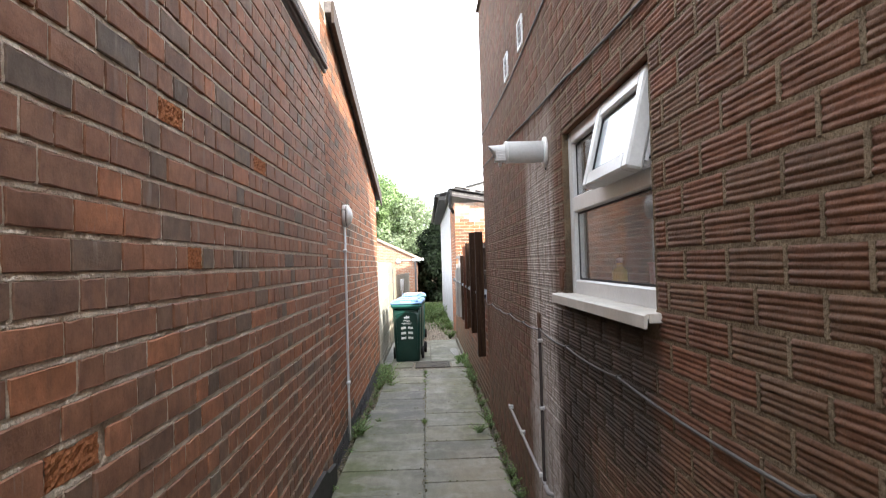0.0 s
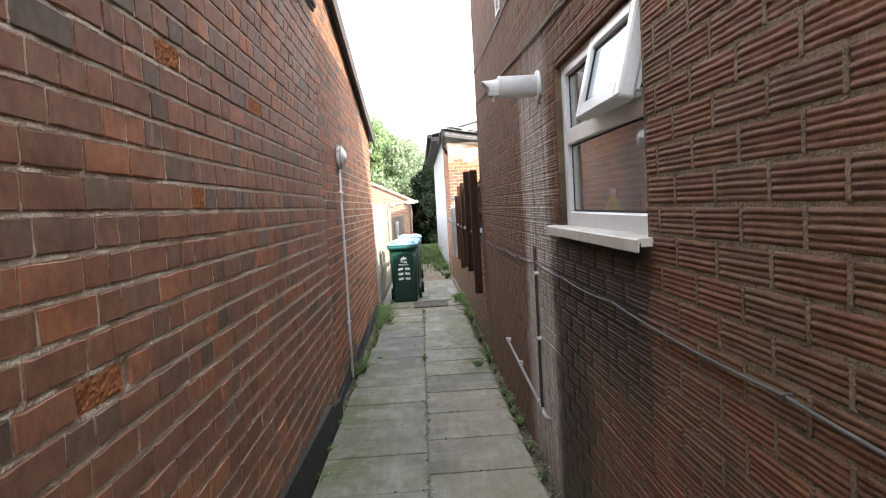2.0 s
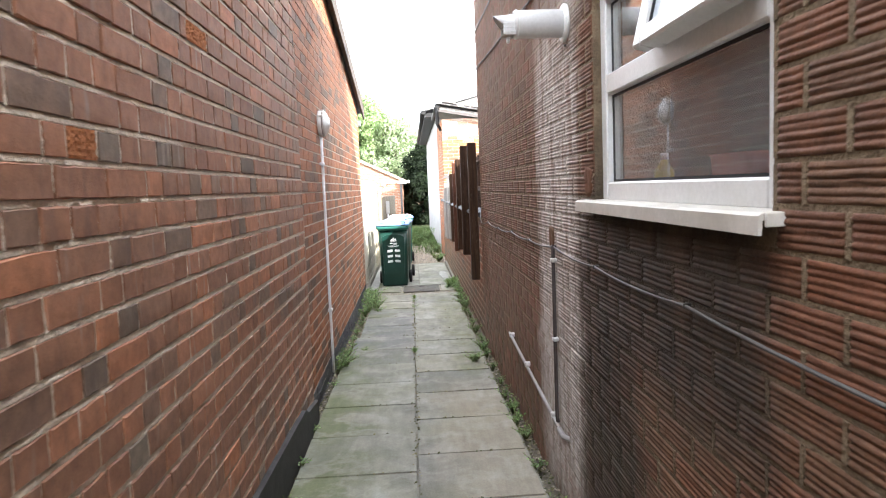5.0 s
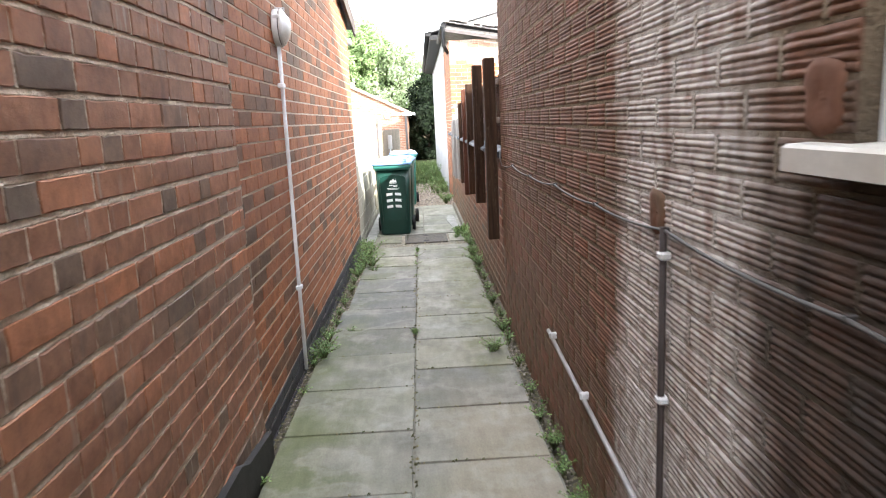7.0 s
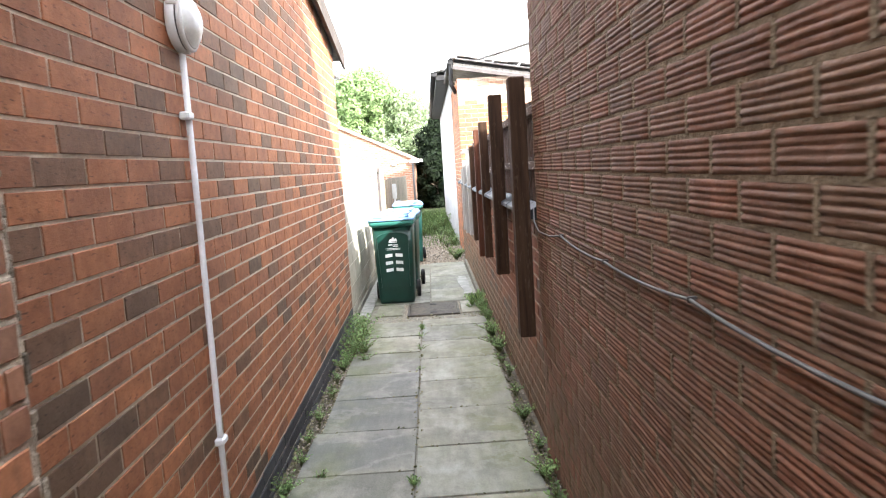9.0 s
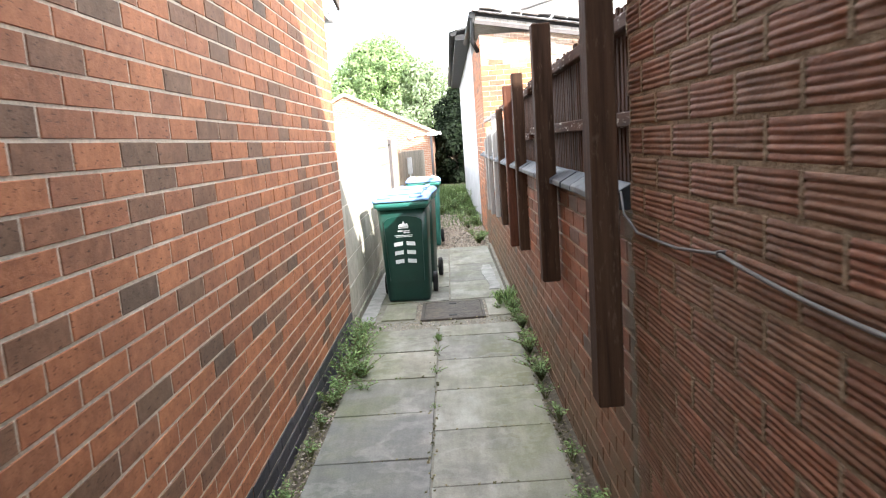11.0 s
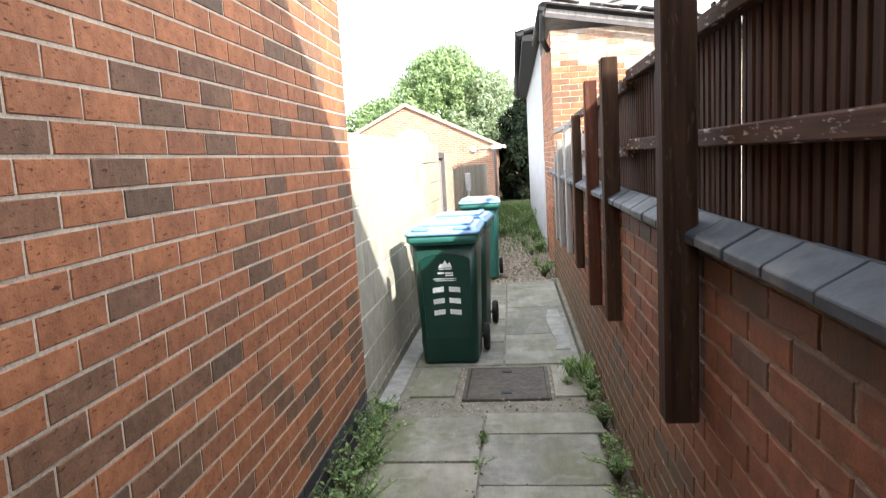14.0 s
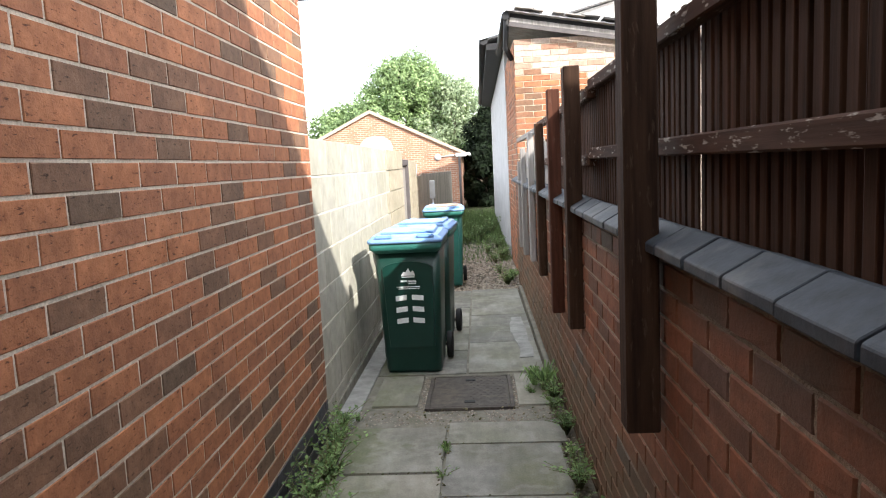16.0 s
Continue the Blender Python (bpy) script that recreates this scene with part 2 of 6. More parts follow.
CONDUIT = plain("grey_white_conduit", (0.76, 0.77, 0.79), 0.4, 0.5, vary=0.08, bump=0.0, dirt=((0.3, 0.28, 0.25), 0.4))
CABLE = plain("grey_cable_sheath", (0.075, 0.07, 0.066), 0.6, 0.35, vary=0.2, bump=0.0)
PIPE_GREY = plain("weathered_grey_pipe", (0.27, 0.25, 0.24), 0.5, 0.4, vary=0.2, bump=0.0)
CABLE_DARK = plain("dark_cable_sheath", (0.05, 0.045, 0.042), 0.5, 0.4, vary=0.2, bump=0.0)
COPPER_PAINTED = plain("dark_painted_pipe", (0.035, 0.025, 0.022), 0.65, 0.25, vary=0.25, bump=0.0)
FASCIA_DARK = plain("dark_fascia", (0.09, 0.08, 0.078), 0.6, 0.4, vary=0.25)
EAVES_BLACK = plain("black_eaves_paint", (0.02, 0.02, 0.021), 0.6, 0.3, vary=0.4, scale=8, bump=0.2)
VERGE_PALE = plain("pale_verge_sheet", (0.5, 0.54, 0.57), 0.5, 0.4, vary=0.12, scale=5)
ROOF_TILE = plain("grey_roof_tile", (0.14, 0.125, 0.12), 0.9, 0.2, vary=0.35, scale=20, bump=0.5)
ROOF_SHEET = plain("weathered_roof_sheet", (0.4, 0.4, 0.41), 0.6, 0.4, vary=0.25, dirt=((0.2, 0.12, 0.08), 0.5))
COPING = plain("blue_grey_coping", (0.027, 0.034, 0.043), 0.62, 0.32, vary=0.4, scale=22, bump=0.25, dirt=((0.15, 0.15, 0.145), 0.5))
GUTTER = plain("grey_gutter", (0.2, 0.2, 0.2), 0.4, 0.5, vary=0.2, bump=0.0)


def wood(name, dark, light, weather=None, along="z", peel=0.6):
    m, nt, b = nodes_of(name, 0.8, 0.1)
    sc = {"z": (40, 40, 2.5), "y": (40, 2.5, 40), "x": (2.5, 40, 40)}[along]
    fibre = grain(nt, 1.0, 6, place(nt, *sc))
    c = ramp(nt, fibre, [(0.3, dark), (0.7, light)])
    o = nt.nodes.new("ShaderNodeObjectInfo")
    c = blend(nt, 0.6, c, ramp(nt, o.outputs["Random"], [(0, (0.6, 0.6, 0.6)), (1, (1.25, 1.25, 1.25))]), "MULTIPLY")
    if weather:
        c = blend(nt, maths(nt, "MULTIPLY", ramp(nt, grain(nt, 1.0, 6, place(nt, *(v * (1.6 if v > 10 else 5) for v in sc))), [(peel, (0, 0, 0)), (peel + 0.06, (1, 1, 1))]), weather[1]), c, weather[0])
    nt.links.new(c, b.inputs["Base Color"])
    relief(nt, b, fibre, 0.5, 0.004)
    return m


POST_WOOD = wood("stained_post", (0.02, 0.011, 0.007), (0.062, 0.034, 0.021), ((0.12, 0.085, 0.06), 0.35))
POST_RED = wood("red_brown_post", (0.04, 0.016, 0.01), (0.1, 0.04, 0.025), ((0.13, 0.09, 0.065), 0.35))
BOARD_WOOD = wood("stained_board", (0.019, 0.0098, 0.006), (0.07, 0.035, 0.0215))
RAIL_WOOD = wood("stained_rail", (0.028, 0.0145, 0.01), (0.085, 0.046, 0.03), ((0.36, 0.33, 0.29), 0.8), "y", 0.58)
GREY_WOOD = wood("weathered_grey_wood", (0.2, 0.185, 0.17), (0.4, 0.375, 0.35))
FENCE_FAR = wood("faded_brown_fence", (0.24, 0.205, 0.16), (0.4, 0.345, 0.275))


def slab_material():
    m, nt, b = nodes_of("paving_slab", 0.85, 0.25)
    c = ramp(nt, own_random(nt), [(0.0, (0.19, 0.188, 0.165)), (0.3, (0.3, 0.295, 0.25)), (0.55, (0.26, 0.252, 0.21)), (0.8, (0.21, 0.208, 0.19)), (1.0, (0.34, 0.32, 0.26))])
    c = blend(nt, 0.6, c, ramp(nt, grain(nt, 5, 6), [(0.3, (0.6, 0.6, 0.58)), (0.7, (1.2, 1.2, 1.2))]), "MULTIPLY")
    c = blend(nt, maths(nt, "MULTIPLY", ramp(nt, grain(nt, 1.7, 5), [(0.45, (0, 0, 0)), (0.7, (1, 1, 1))]), 0.5), c, (0.17, 0.175, 0.1))
    c = blend(nt, maths(nt, "MULTIPLY", ramp(nt, grain(nt, 3.1, 7), [(0.5, (0, 0, 0)), (0.62, (1, 1, 1))]), 0.4), c, (0.13, 0.125, 0.105))
    c = blend(nt, maths(nt, "MULTIPLY", ramp(nt, grain(nt, 2.3, 7, place(nt, 1.4, 0.8, 1)), [(0.56, (0, 0, 0)), (0.66, (1, 1, 1))]), 0.4), c, (0.44, 0.425, 0.375))
    s = axes(nt)
    patchy = ramp(nt, grain(nt, 2.6, 6), [(0.38, (0.1, 0.1, 0.1)), (0.62, (1, 1, 1))])
    wobble = maths(nt, "ADD", s[0], maths(nt, "MULTIPLY", maths(nt, "SUBTRACT", grain(nt, 3, 4), 0.5), 0.5))
    algae = maths(nt, "MULTIPLY", maths(nt, "MULTIPLY", window_of(nt, wobble, -1.5, -0.36, 0.2), patchy), 0.85)
    c = blend(nt, algae, c, (0.135, 0.15, 0.07))
    edge = maths(nt, "MULTIPLY", maths(nt, "MULTIPLY", window_of(nt, wobble, 0.3, 1.0, 0.1), window_of(nt, s[1], 5.8, 10.0, 0.5)), maths(nt, "MULTIPLY", patchy, 0.7))
    c = blend(nt, edge, c, (0.155, 0.16, 0.075))
    rust = maths(nt, "MULTIPLY", maths(nt, "MULTIPLY", window_of(nt, wobble, 0.12, 1.5, 0.18), window_of(nt, s[1], -4, 5.6, 0.5)), 0.4)
    c = blend(nt, rust, c, (0.36, 0.29, 0.21))
    damp = maths(nt, "MULTIPLY", maths(nt, "MULTIPLY", window_of(nt, s[0], -1.0, -0.06, 0.006), window_of(nt, s[1], 6.95, 8.6, 0.06)), ramp(nt, grain(nt, 3.4, 5), [(0.34, (0.2, 0.2, 0.2)), (0.58, (0.75, 0.75, 0.75))]))
    c = blend(nt, damp, c, (0.135, 0.137, 0.135))
    tide = maths(nt, "MULTIPLY", window_of(nt, grain(nt, 1.3, 6), 0.5, 0.53, 0.02), 0.22)
    c = blend(nt, tide, c, (0.42, 0.41, 0.37))
    c = blend(nt, 0.4, c, ramp(nt, grain(nt, 1.0, 5, place(nt, 22, 4, 20)), [(0.35, (0.72, 0.72, 0.72)), (0.65, (1.15, 1.15, 1.15))]), "MULTIPLY")
    c = blend(nt, 0.22, c, ramp(nt, grain(nt, 120, 3), [(0.35, (0.5, 0.5, 0.5)), (0.6, (1.15, 1.15, 1.15))]), "MULTIPLY")
    nt.links.new(c, b.inputs["Base Color"])
    relief(nt, b, maths(nt, "ADD", maths(nt, "MULTIPLY", grain(nt, 90, 4), 0.5), grain(nt, 9, 4)), 0.5, 0.008)
    return m


SLAB = slab_material()
CONCRETE = plain("rough_concrete", (0.2, 0.19, 0.155), 0.95, 0.2, vary=0.3, scale=12, bump=0.7, fine=60, dirt=((0.12, 0.12, 0.07), 0.5))
CONCRETE_PALE = plain("pale_concrete_patch", (0.3, 0.297, 0.275), 0.9, 0.2, vary=0.25, scale=10, bump=0.5)
IRON = plain("rusty_cast_iron", (0.088, 0.078, 0.066), 0.75, 0.4, metal=0.2, vary=0.3, scale=20, bump=0.3, dirt=((0.17, 0.135, 0.095), 0.6))


def ground_material():
    m, nt, b = nodes_of("soil", 0.95, 0.15)
    s = axes(nt)
    soil = ramp(nt, grain(nt, 18, 6), [(0.3, (0.07, 0.06, 0.045)), (0.7, (0.19, 0.165, 0.125))])
    green = ramp(nt, grain(nt, 25, 6), [(0.3, (0.03, 0.038, 0.018)), (0.7, (0.085, 0.09, 0.045))])
    far = nt.nodes.new("ShaderNodeMapRange")
    nt.links.new(maths(nt, "ADD", s[1], maths(nt, "MULTIPLY", grain(nt, 1.5, 4), 3.0)), far.inputs["Value"])
    far.inputs["From Min"].default_value, far.inputs["From Max"].default_value = 19.0, 21.5
    c = blend(nt, far.outputs["Result"], soil, green)
    nt.links.new(c, b.inputs["Base Color"])
    relief(nt, b, grain(nt, 60, 5), 0.8, 0.02)
    return m


SOIL = ground_material()
PEA_GRAVEL = brick_material("gravel_stone", [(0.0, (0.28, 0.25, 0.2)), (0.5, (0.42, 0.38, 0.31)), (0.8, (0.33, 0.28, 0.215)), (1.0, (0.52, 0.5, 0.44))], grime_amount=0.0, pores=0.0)


def leaf_material(name, dark, light, gloss=0.5):
    m, nt, b = nodes_of(name, gloss, 0.35)
    c = ramp(nt, own_random(nt), [(0.0, dark), (0.7, light), (1.0, tuple(min(1, v * 1.5) for v in light))])
    c = blend(nt, 0.4, c, ramp(nt, grain(nt, 1.2, 3), [(0.35, (0.6, 0.65, 0.6)), (0.65, (1.25, 1.2, 1.1))]), "MULTIPLY")
    nt.links.new(c, b.inputs["Base Color"])
    t = node(nt, "ShaderNodeBsdfTranslucent")
    nt.links.new(c, t.inputs["Color"])
    mix = node(nt, "ShaderNodeMixShader", Fac=0.4)
    out = nt.nodes["Material Output"]
    nt.links.new(b.outputs[0], mix.inputs[1])
    nt.links.new(t.outputs[0], mix.inputs[2])
    nt.links.new(mix.outputs[0], out.inputs["Surface"])
    return m


LEAF_TREE = leaf_material("tree_leaf", (0.13, 0.2, 0.085), (0.3, 0.4, 0.185))
LEAF_PALE = leaf_material("pale_tree_leaf", (0.19, 0.25, 0.14), (0.37, 0.44, 0.28))
# nearly black leaf colour that carries the deep shade under the trees
LEAF_SHADED = leaf_material("shaded_hedge_leaf", (0.004, 0.009, 0.003), (0.012, 0.022, 0.008), 0.95)
LEAF_WEED = leaf_material("weed_leaf", (0.08, 0.15, 0.045), (0.23, 0.35, 0.13))
GRASS = leaf_material("grass_blade", (0.05, 0.09, 0.028), (0.14, 0.2, 0.07), 0.7)
LITTER = leaf_material("moss_litter", (0.06, 0.07, 0.03), (0.2, 0.18, 0.11), 0.9)
STEM = plain("weed_stem", (0.14, 0.15, 0.06), 0.8, 0.2)
BARK = plain("bark", (0.1, 0.08, 0.06), 0.95, 0.1, vary=0.35, scale=12, bump=0.8, fine=30)

BIN_GREEN = plain("dark_green_plastic", (0.0035, 0.035, 0.026), 0.38, 0.5, vary=0.12, bump=0.08, fine=200, dirt=((0.015, 0.05, 0.038), 0.4))
# lighter copy of the bin green, with sunlight put into the colour
BIN_GREEN_SUNLIT = plain("sunlit_green_plastic", (0.03, 0.155, 0.128), 0.4, 0.5, vary=0.12, bump=0.06, fine=200)
LID_BLUE = plain("blue_plastic", (0.19, 0.34, 0.6), 0.42, 0.5, vary=0.1, bump=0.06, fine=200, dirt=((0.3, 0.36, 0.45), 0.4))
LID_TAN = plain("sun_bleached_tan_panel", (0.5, 0.36, 0.25), 0.7, 0.3, vary=0.15)
TYRE = plain("black_tyre", (0.012, 0.012, 0.012), 0.7, 0.3, vary=0.2, bump=0.1)
PAINT_WHITE = plain("white_paint", (0.78, 0.8, 0.8), 0.6, 0.3, vary=0.1, bump=0.0)


def glass(name, tint=(1, 1, 1), rough=0.02):
    m, nt, b = nodes_of(name, rough, 0.5)
    b.inputs["Base Color"].default_value = (*tint, 1)
    b.inputs["Transmission Weight"].default_value = 1.0
    b.inputs["IOR"].default_value = 1.45
    return m


PANE = glass("window_glass")
film_bsdf = PANE.node_tree.nodes.new("ShaderNodeBsdfDiffuse")
film_bsdf.inputs["Color"].default_value = (0.5, 0.53, 0.52, 1)
film_mix = PANE.node_tree.nodes.new("ShaderNodeMixShader")
film_mix.inputs["Fac"].default_value = 0.09            # a dull film of dirt on the glass
PANE.node_tree.links.new(PANE.node_tree.nodes["Principled BSDF"].outputs[0], film_mix.inputs[1])
PANE.node_tree.links.new(film_bsdf.outputs[0], film_mix.inputs[2])
PANE.node_tree.links.new(film_mix.outputs[0], PANE.node_tree.nodes["Material Output"].inputs["Surface"])
FROST = plain("frosted_glass", (0.5, 0.55, 0.6), 0.1, 0.8, vary=0.04, bump=0.0)
TAR = plain("black_tar", (0.03, 0.029, 0.028), 0.7, 0.3, vary=0.4, scale=12, bump=0.5)
# cream plastic with some dirt, darkened in colour for the shade on the sill
SILL_UPVC = plain("shaded_cream_upvc", (0.5, 0.47, 0.42), 0.4, 0.45, vary=0.12, scale=6, bump=0.0, dirt=((0.3, 0.27, 0.21), 0.5))
BARGE = plain("weathered_tan_board", (0.42, 0.34, 0.26), 0.85, 0.2, vary=0.2)
PINK = plain("pink_plastic", (0.5, 0.2, 0.19), 0.5, 0.4, vary=0.08)
YELLOW = plain("yellow_plastic", (0.6, 0.45, 0.06), 0.4, 0.5, vary=0.08)
BLIND = plain("grey_blind", (0.24, 0.22, 0.2), 0.8, 0.2, vary=0.12, scale=4, bump=0.0)
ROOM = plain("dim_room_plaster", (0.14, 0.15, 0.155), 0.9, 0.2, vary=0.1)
LAMP_GLASS = plain("clear_ribbed_lens", (0.8, 0.81, 0.8), 0.15, 0.7, vary=0.06, bump=0.0, dirt=((0.45, 0.43, 0.35), 0.4))


# ---- mesh helpers ----
def link_mesh(name, bm, material):
    me = bpy.data.meshes.new(name)
    bm.to_mesh(me)
    bm.free()
    me.materials.append(material)
    return new(name, me)


def part(name, bm, material, parent, label=""):
    ob = link_mesh(name, bm, material)
    ob.parent = parent
    return tagged(ob, label)


def thing(name, label, category, group="", at=None):
    ob = new(name)
    ob.empty_display_size = 0.05
    if at:
        ob.matrix_basis = at
    return tagged(ob, label, category, group)


def structure(name, bm, material, label="", category=""):
    return tagged(link_mesh(name, bm, material), label, category, "", "structure")


def slab_box(bm, x0, x1, y0, y1, z0, z1, bev=0.0, seg=1, m=None):
    vs = bmesh.ops.create_cube(bm, size=1)["verts"]
    bmesh.ops.scale(bm, vec=(x1 - x0, y1 - y0, z1 - z0), verts=vs)
    bmesh.ops.translate(bm, vec=((x0 + x1) / 2, (y0 + y1) / 2, (z0 + z1) / 2), verts=vs)
    if m:
        bmesh.ops.transform(bm, matrix=m, verts=vs)
    if bev:
        es = list({e for v in vs for e in v.link_edges})
        bmesh.ops.bevel(bm, geom=es, offset=bev, segments=seg, affect="EDGES")
    return bm


def boxed(*args, **kw):
    return slab_box(bmesh.new(), *args, **kw)


def prism(outline, x0, x1):
    """An outline in the y-z plane, carried from x0 to x1."""
    bm = bmesh.new()
    a = [bm.verts.new((x0, y, z)) for y, z in outline]
    b = [bm.verts.new((x1, y, z)) for y, z in outline]
    n = len(outline)
    bm.faces.new(a)
    bm.faces.new(b[::-1])
    for i in range(n):
        bm.faces.new((a[i], b[i], b[(i + 1) % n], a[(i + 1) % n]))
    bmesh.ops.recalc_face_normals(bm, faces=bm.faces)
    return bm


def prism_y(outline, y0, y1):
    """An outline in the x-z plane, carried from y0 to y1."""
    bm = prism(outline, y0, y1)
    for v in bm.verts:
        v.co = Vector((v.co.y, v.co.x, v.co.z))
    bmesh.ops.recalc_face_normals(bm, faces=bm.faces)
    return bm


def tube(points, r, sides=8, bm=None, r2=None):
    bm = bm or bmesh.new()
    pts = [Vector(p) for p in points]
    rings = []
    for i, p in enumerate(pts):
        d = (pts[min(i + 1, len(pts) - 1)] - pts[max(i - 1, 0)]).normalized()
        a = d.orthogonal().normalized()
        if rings:
            a = (last - d * last.dot(d)).normalized()
        last = a
        c = d.cross(a)
        rr = r if r2 is None else r + (r2 - r) * i / (len(pts) - 1)
        rings.append([bm.verts.new(p + rr * (math.cos(k * 2 * math.pi / sides) * a + math.sin(k * 2 * math.pi / sides) * c)) for k in range(sides)])
    for u, v in zip(rings, rings[1:]):
        for k in range(sides):
            bm.faces.new((u[k], u[(k + 1) % sides], v[(k + 1) % sides], v[k])).smooth = True
    bm.faces.new(rings[0][::-1])
    bm.faces.new(rings[-1])
    return bm


def lathe(profile, sides=24, m=None):
    """Radius and height pairs, turned about z."""
    bm = bmesh.new()
    rings = [[bm.verts.new((r * math.cos(k * 2 * math.pi / sides), r * math.sin(k * 2 * math.pi / sides), z)) for k in range(sides)] for r, z in profile]
    for u, v in zip(rings, rings[1:]):
        for k in range(sides):
            bm.faces.new((u[k], u[(k + 1) % sides], v[(k + 1) % sides], v[k])).smooth = True
    bm.faces.new(rings[0][::-1])
    bm.faces.new(rings[-1])
    if m:
        bmesh.ops.transform(bm, matrix=m, verts=bm.verts)
    bmesh.ops.recalc_face_normals(bm, faces=bm.faces)
    return bm


def tapered(bm, rings, m=None):
    """Rounded-rectangle rings (half width, front y, back y, z, corner radius), joined upward."""
    loops = []
    for hw, y0, y1, z, r in rings:
        pts = []
        for cx, cy, a0 in ((hw - r, y1 - r, 0), (-hw + r, y1 - r, 90), (-hw + r, y0 + r, 180), (hw - r, y0 + r, 270)):
            for k in range(5):
                a = radians(a0 + k * 22.5)
                pts.append(bm.verts.new((cx + r * math.cos(a), cy + r * math.sin(a), z)))
        loops.append(pts)
    for u, v in zip(loops, loops[1:]):
        for k in range(len(u)):
            bm.faces.new((u[k], u[(k + 1) % len(u)], v[(k + 1) % len(u)], v[k])).smooth = True
    bm.faces.new(loops[0][::-1])
    bm.faces.new(loops[-1])
    return bm


def ground_z(y):
    return 0.14 - 0.0125 * max(-12.0, min(y, 34.0))


# ---- brickwork ----
# A wall frame has u along the wall, v up and n out of it.
def frame_left(x):
    return Matrix(((0, 0, 1, x), (1, 0, 0, 0), (0, 1, 0, 0), (0, 0, 0, 1)))


def frame_right(x):
    return Matrix(((0, 0, -1, x), (1, 0, 0, 0), (0, 1, 0, 0), (0, 0, 0, 1)))


def frame_front(y):
    return Matrix(((1, 0, 0, 0), (0, 0, -1, y), (0, 1, 0, 0), (0, 0, 0, 1)))


def brick_shape(rng, kind):
    """A unit piece: u and v from 0 to 1, n in metres."""
    j = lambda s: rng.uniform(-s, s)
    if kind == "ridged":
        vs, fs, prof = [], [], [(0.0, -0.03), (0.0, -0.004)]
        ridges = 5
        for k in range(ridges):
            up, wide = j(0.001), 1 / ridges
            for f, n in ((0.0, -0.0026), (0.2, -0.0006), (0.42, 0.0008), (0.64, 0.0007), (0.84, -0.0008)):
                prof.append((0.012 + 0.976 * (k + f) * wide, n + up * (f > 0)))
        prof += [(0.988, -0.0026), (1.0, -0.004), (1.0, -0.03)]
        stations = (0.0, 0.02, 0.22, 0.41, 0.6, 0.8, 0.98, 1.0)
        for u in stations:
            end = u < 0.01 or u > 0.99
            drift = j(0.008)
            for i, (v, n) in enumerate(prof):
                inner = 1 < i < len(prof) - 2
                torn = -0.0022 if inner and rng.random() < 0.07 else 0.0
                vs.append((u, v + (drift + j(0.005) if inner else 0), n + torn + (j(0.0007) if inner else 0) - (0.0025 if end and inner else 0)))
        n = len(prof)
        for c in range(len(stations) - 1):
            fs += [(c * n + i, (c + 1) * n + i, (c + 1) * n + i + 1, c * n + i + 1) for i in range(n - 1)]
        last = (len(stations) - 1) * n
        fs += [tuple(range(n)), tuple(range(last + n - 1, last - 1, -1))]
        return vs, fs
    if kind == "spalled":
        nu, nv = 22, 9
        vs = [(a / nu, b / nv, -0.003 + j(0.003) if 0 < a < nu and 0 < b < nv else -0.004 + j(0.002)) for b in range(nv + 1) for a in range(nu + 1)]
        fs = [(b * (nu + 1) + a, b * (nu + 1) + a + 1, (b + 1) * (nu + 1) + a + 1, (b + 1) * (nu + 1) + a) for b in range(nv) for a in range(nu)]
        return vs, fs
    e, d = {"old": (0.018, 0.0035), "new": (0.008, 0.002), "block": (0.004, 0.003)}[kind]
    if kind == "old":
        ring = [(0, 0), (0.16, 0), (0.37, 0), (0.62, 0), (0.85, 0), (1, 0), (1, 0.5), (1, 1), (0.84, 1), (0.6, 1), (0.36, 1), (0.17, 1), (0, 1), (0, 0.5)]
    else:
        ring = [(0, 0), (1, 0), (1, 1), (0, 1)]
    n = len(ring)
    if kind == "old":
        chip = [rng.random() < 0.16 for _ in ring]
        inward = lambda q, near, far: near if q == 0 else -far if q == 1 else 0
        vs = [(u, v, -0.03) for u, v in ring]
        vs += [(u + j(0.006), v + j(0.022), -d - (0.003 if chip[i] else 0)) for i, (u, v) in enumerate(ring)]
        vs += [(u + inward(u, 0.013, 0.013) + j(0.005), v + inward(v, 0.034, 0.034) * (2.2 if chip[i] else 1) + j(0.02), j(0.0012)) for i, (u, v) in enumerate(ring)]
    else:
        tilt = [j(0.0006) for _ in ring]
        vs = [(u, v, -0.03) for u, v in ring]
        vs += [(u + j(e * 0.6), v + j(e * 3), -d) for u, v in ring]
        vs += [(u + (e if u == 0 else -e) + j(e * 0.5), v + (e * 3 if v == 0 else -e * 3) + j(e * 1.5), tilt[i]) for i, (u, v) in enumerate(ring)]
    fs = [tuple(range(2 * n, 3 * n))]
    for a in (0, n):
        fs += [(a + i, a + (i + 1) % n, a + n + (i + 1) % n, a + n + i) for i in range(n)]
    return vs, fs


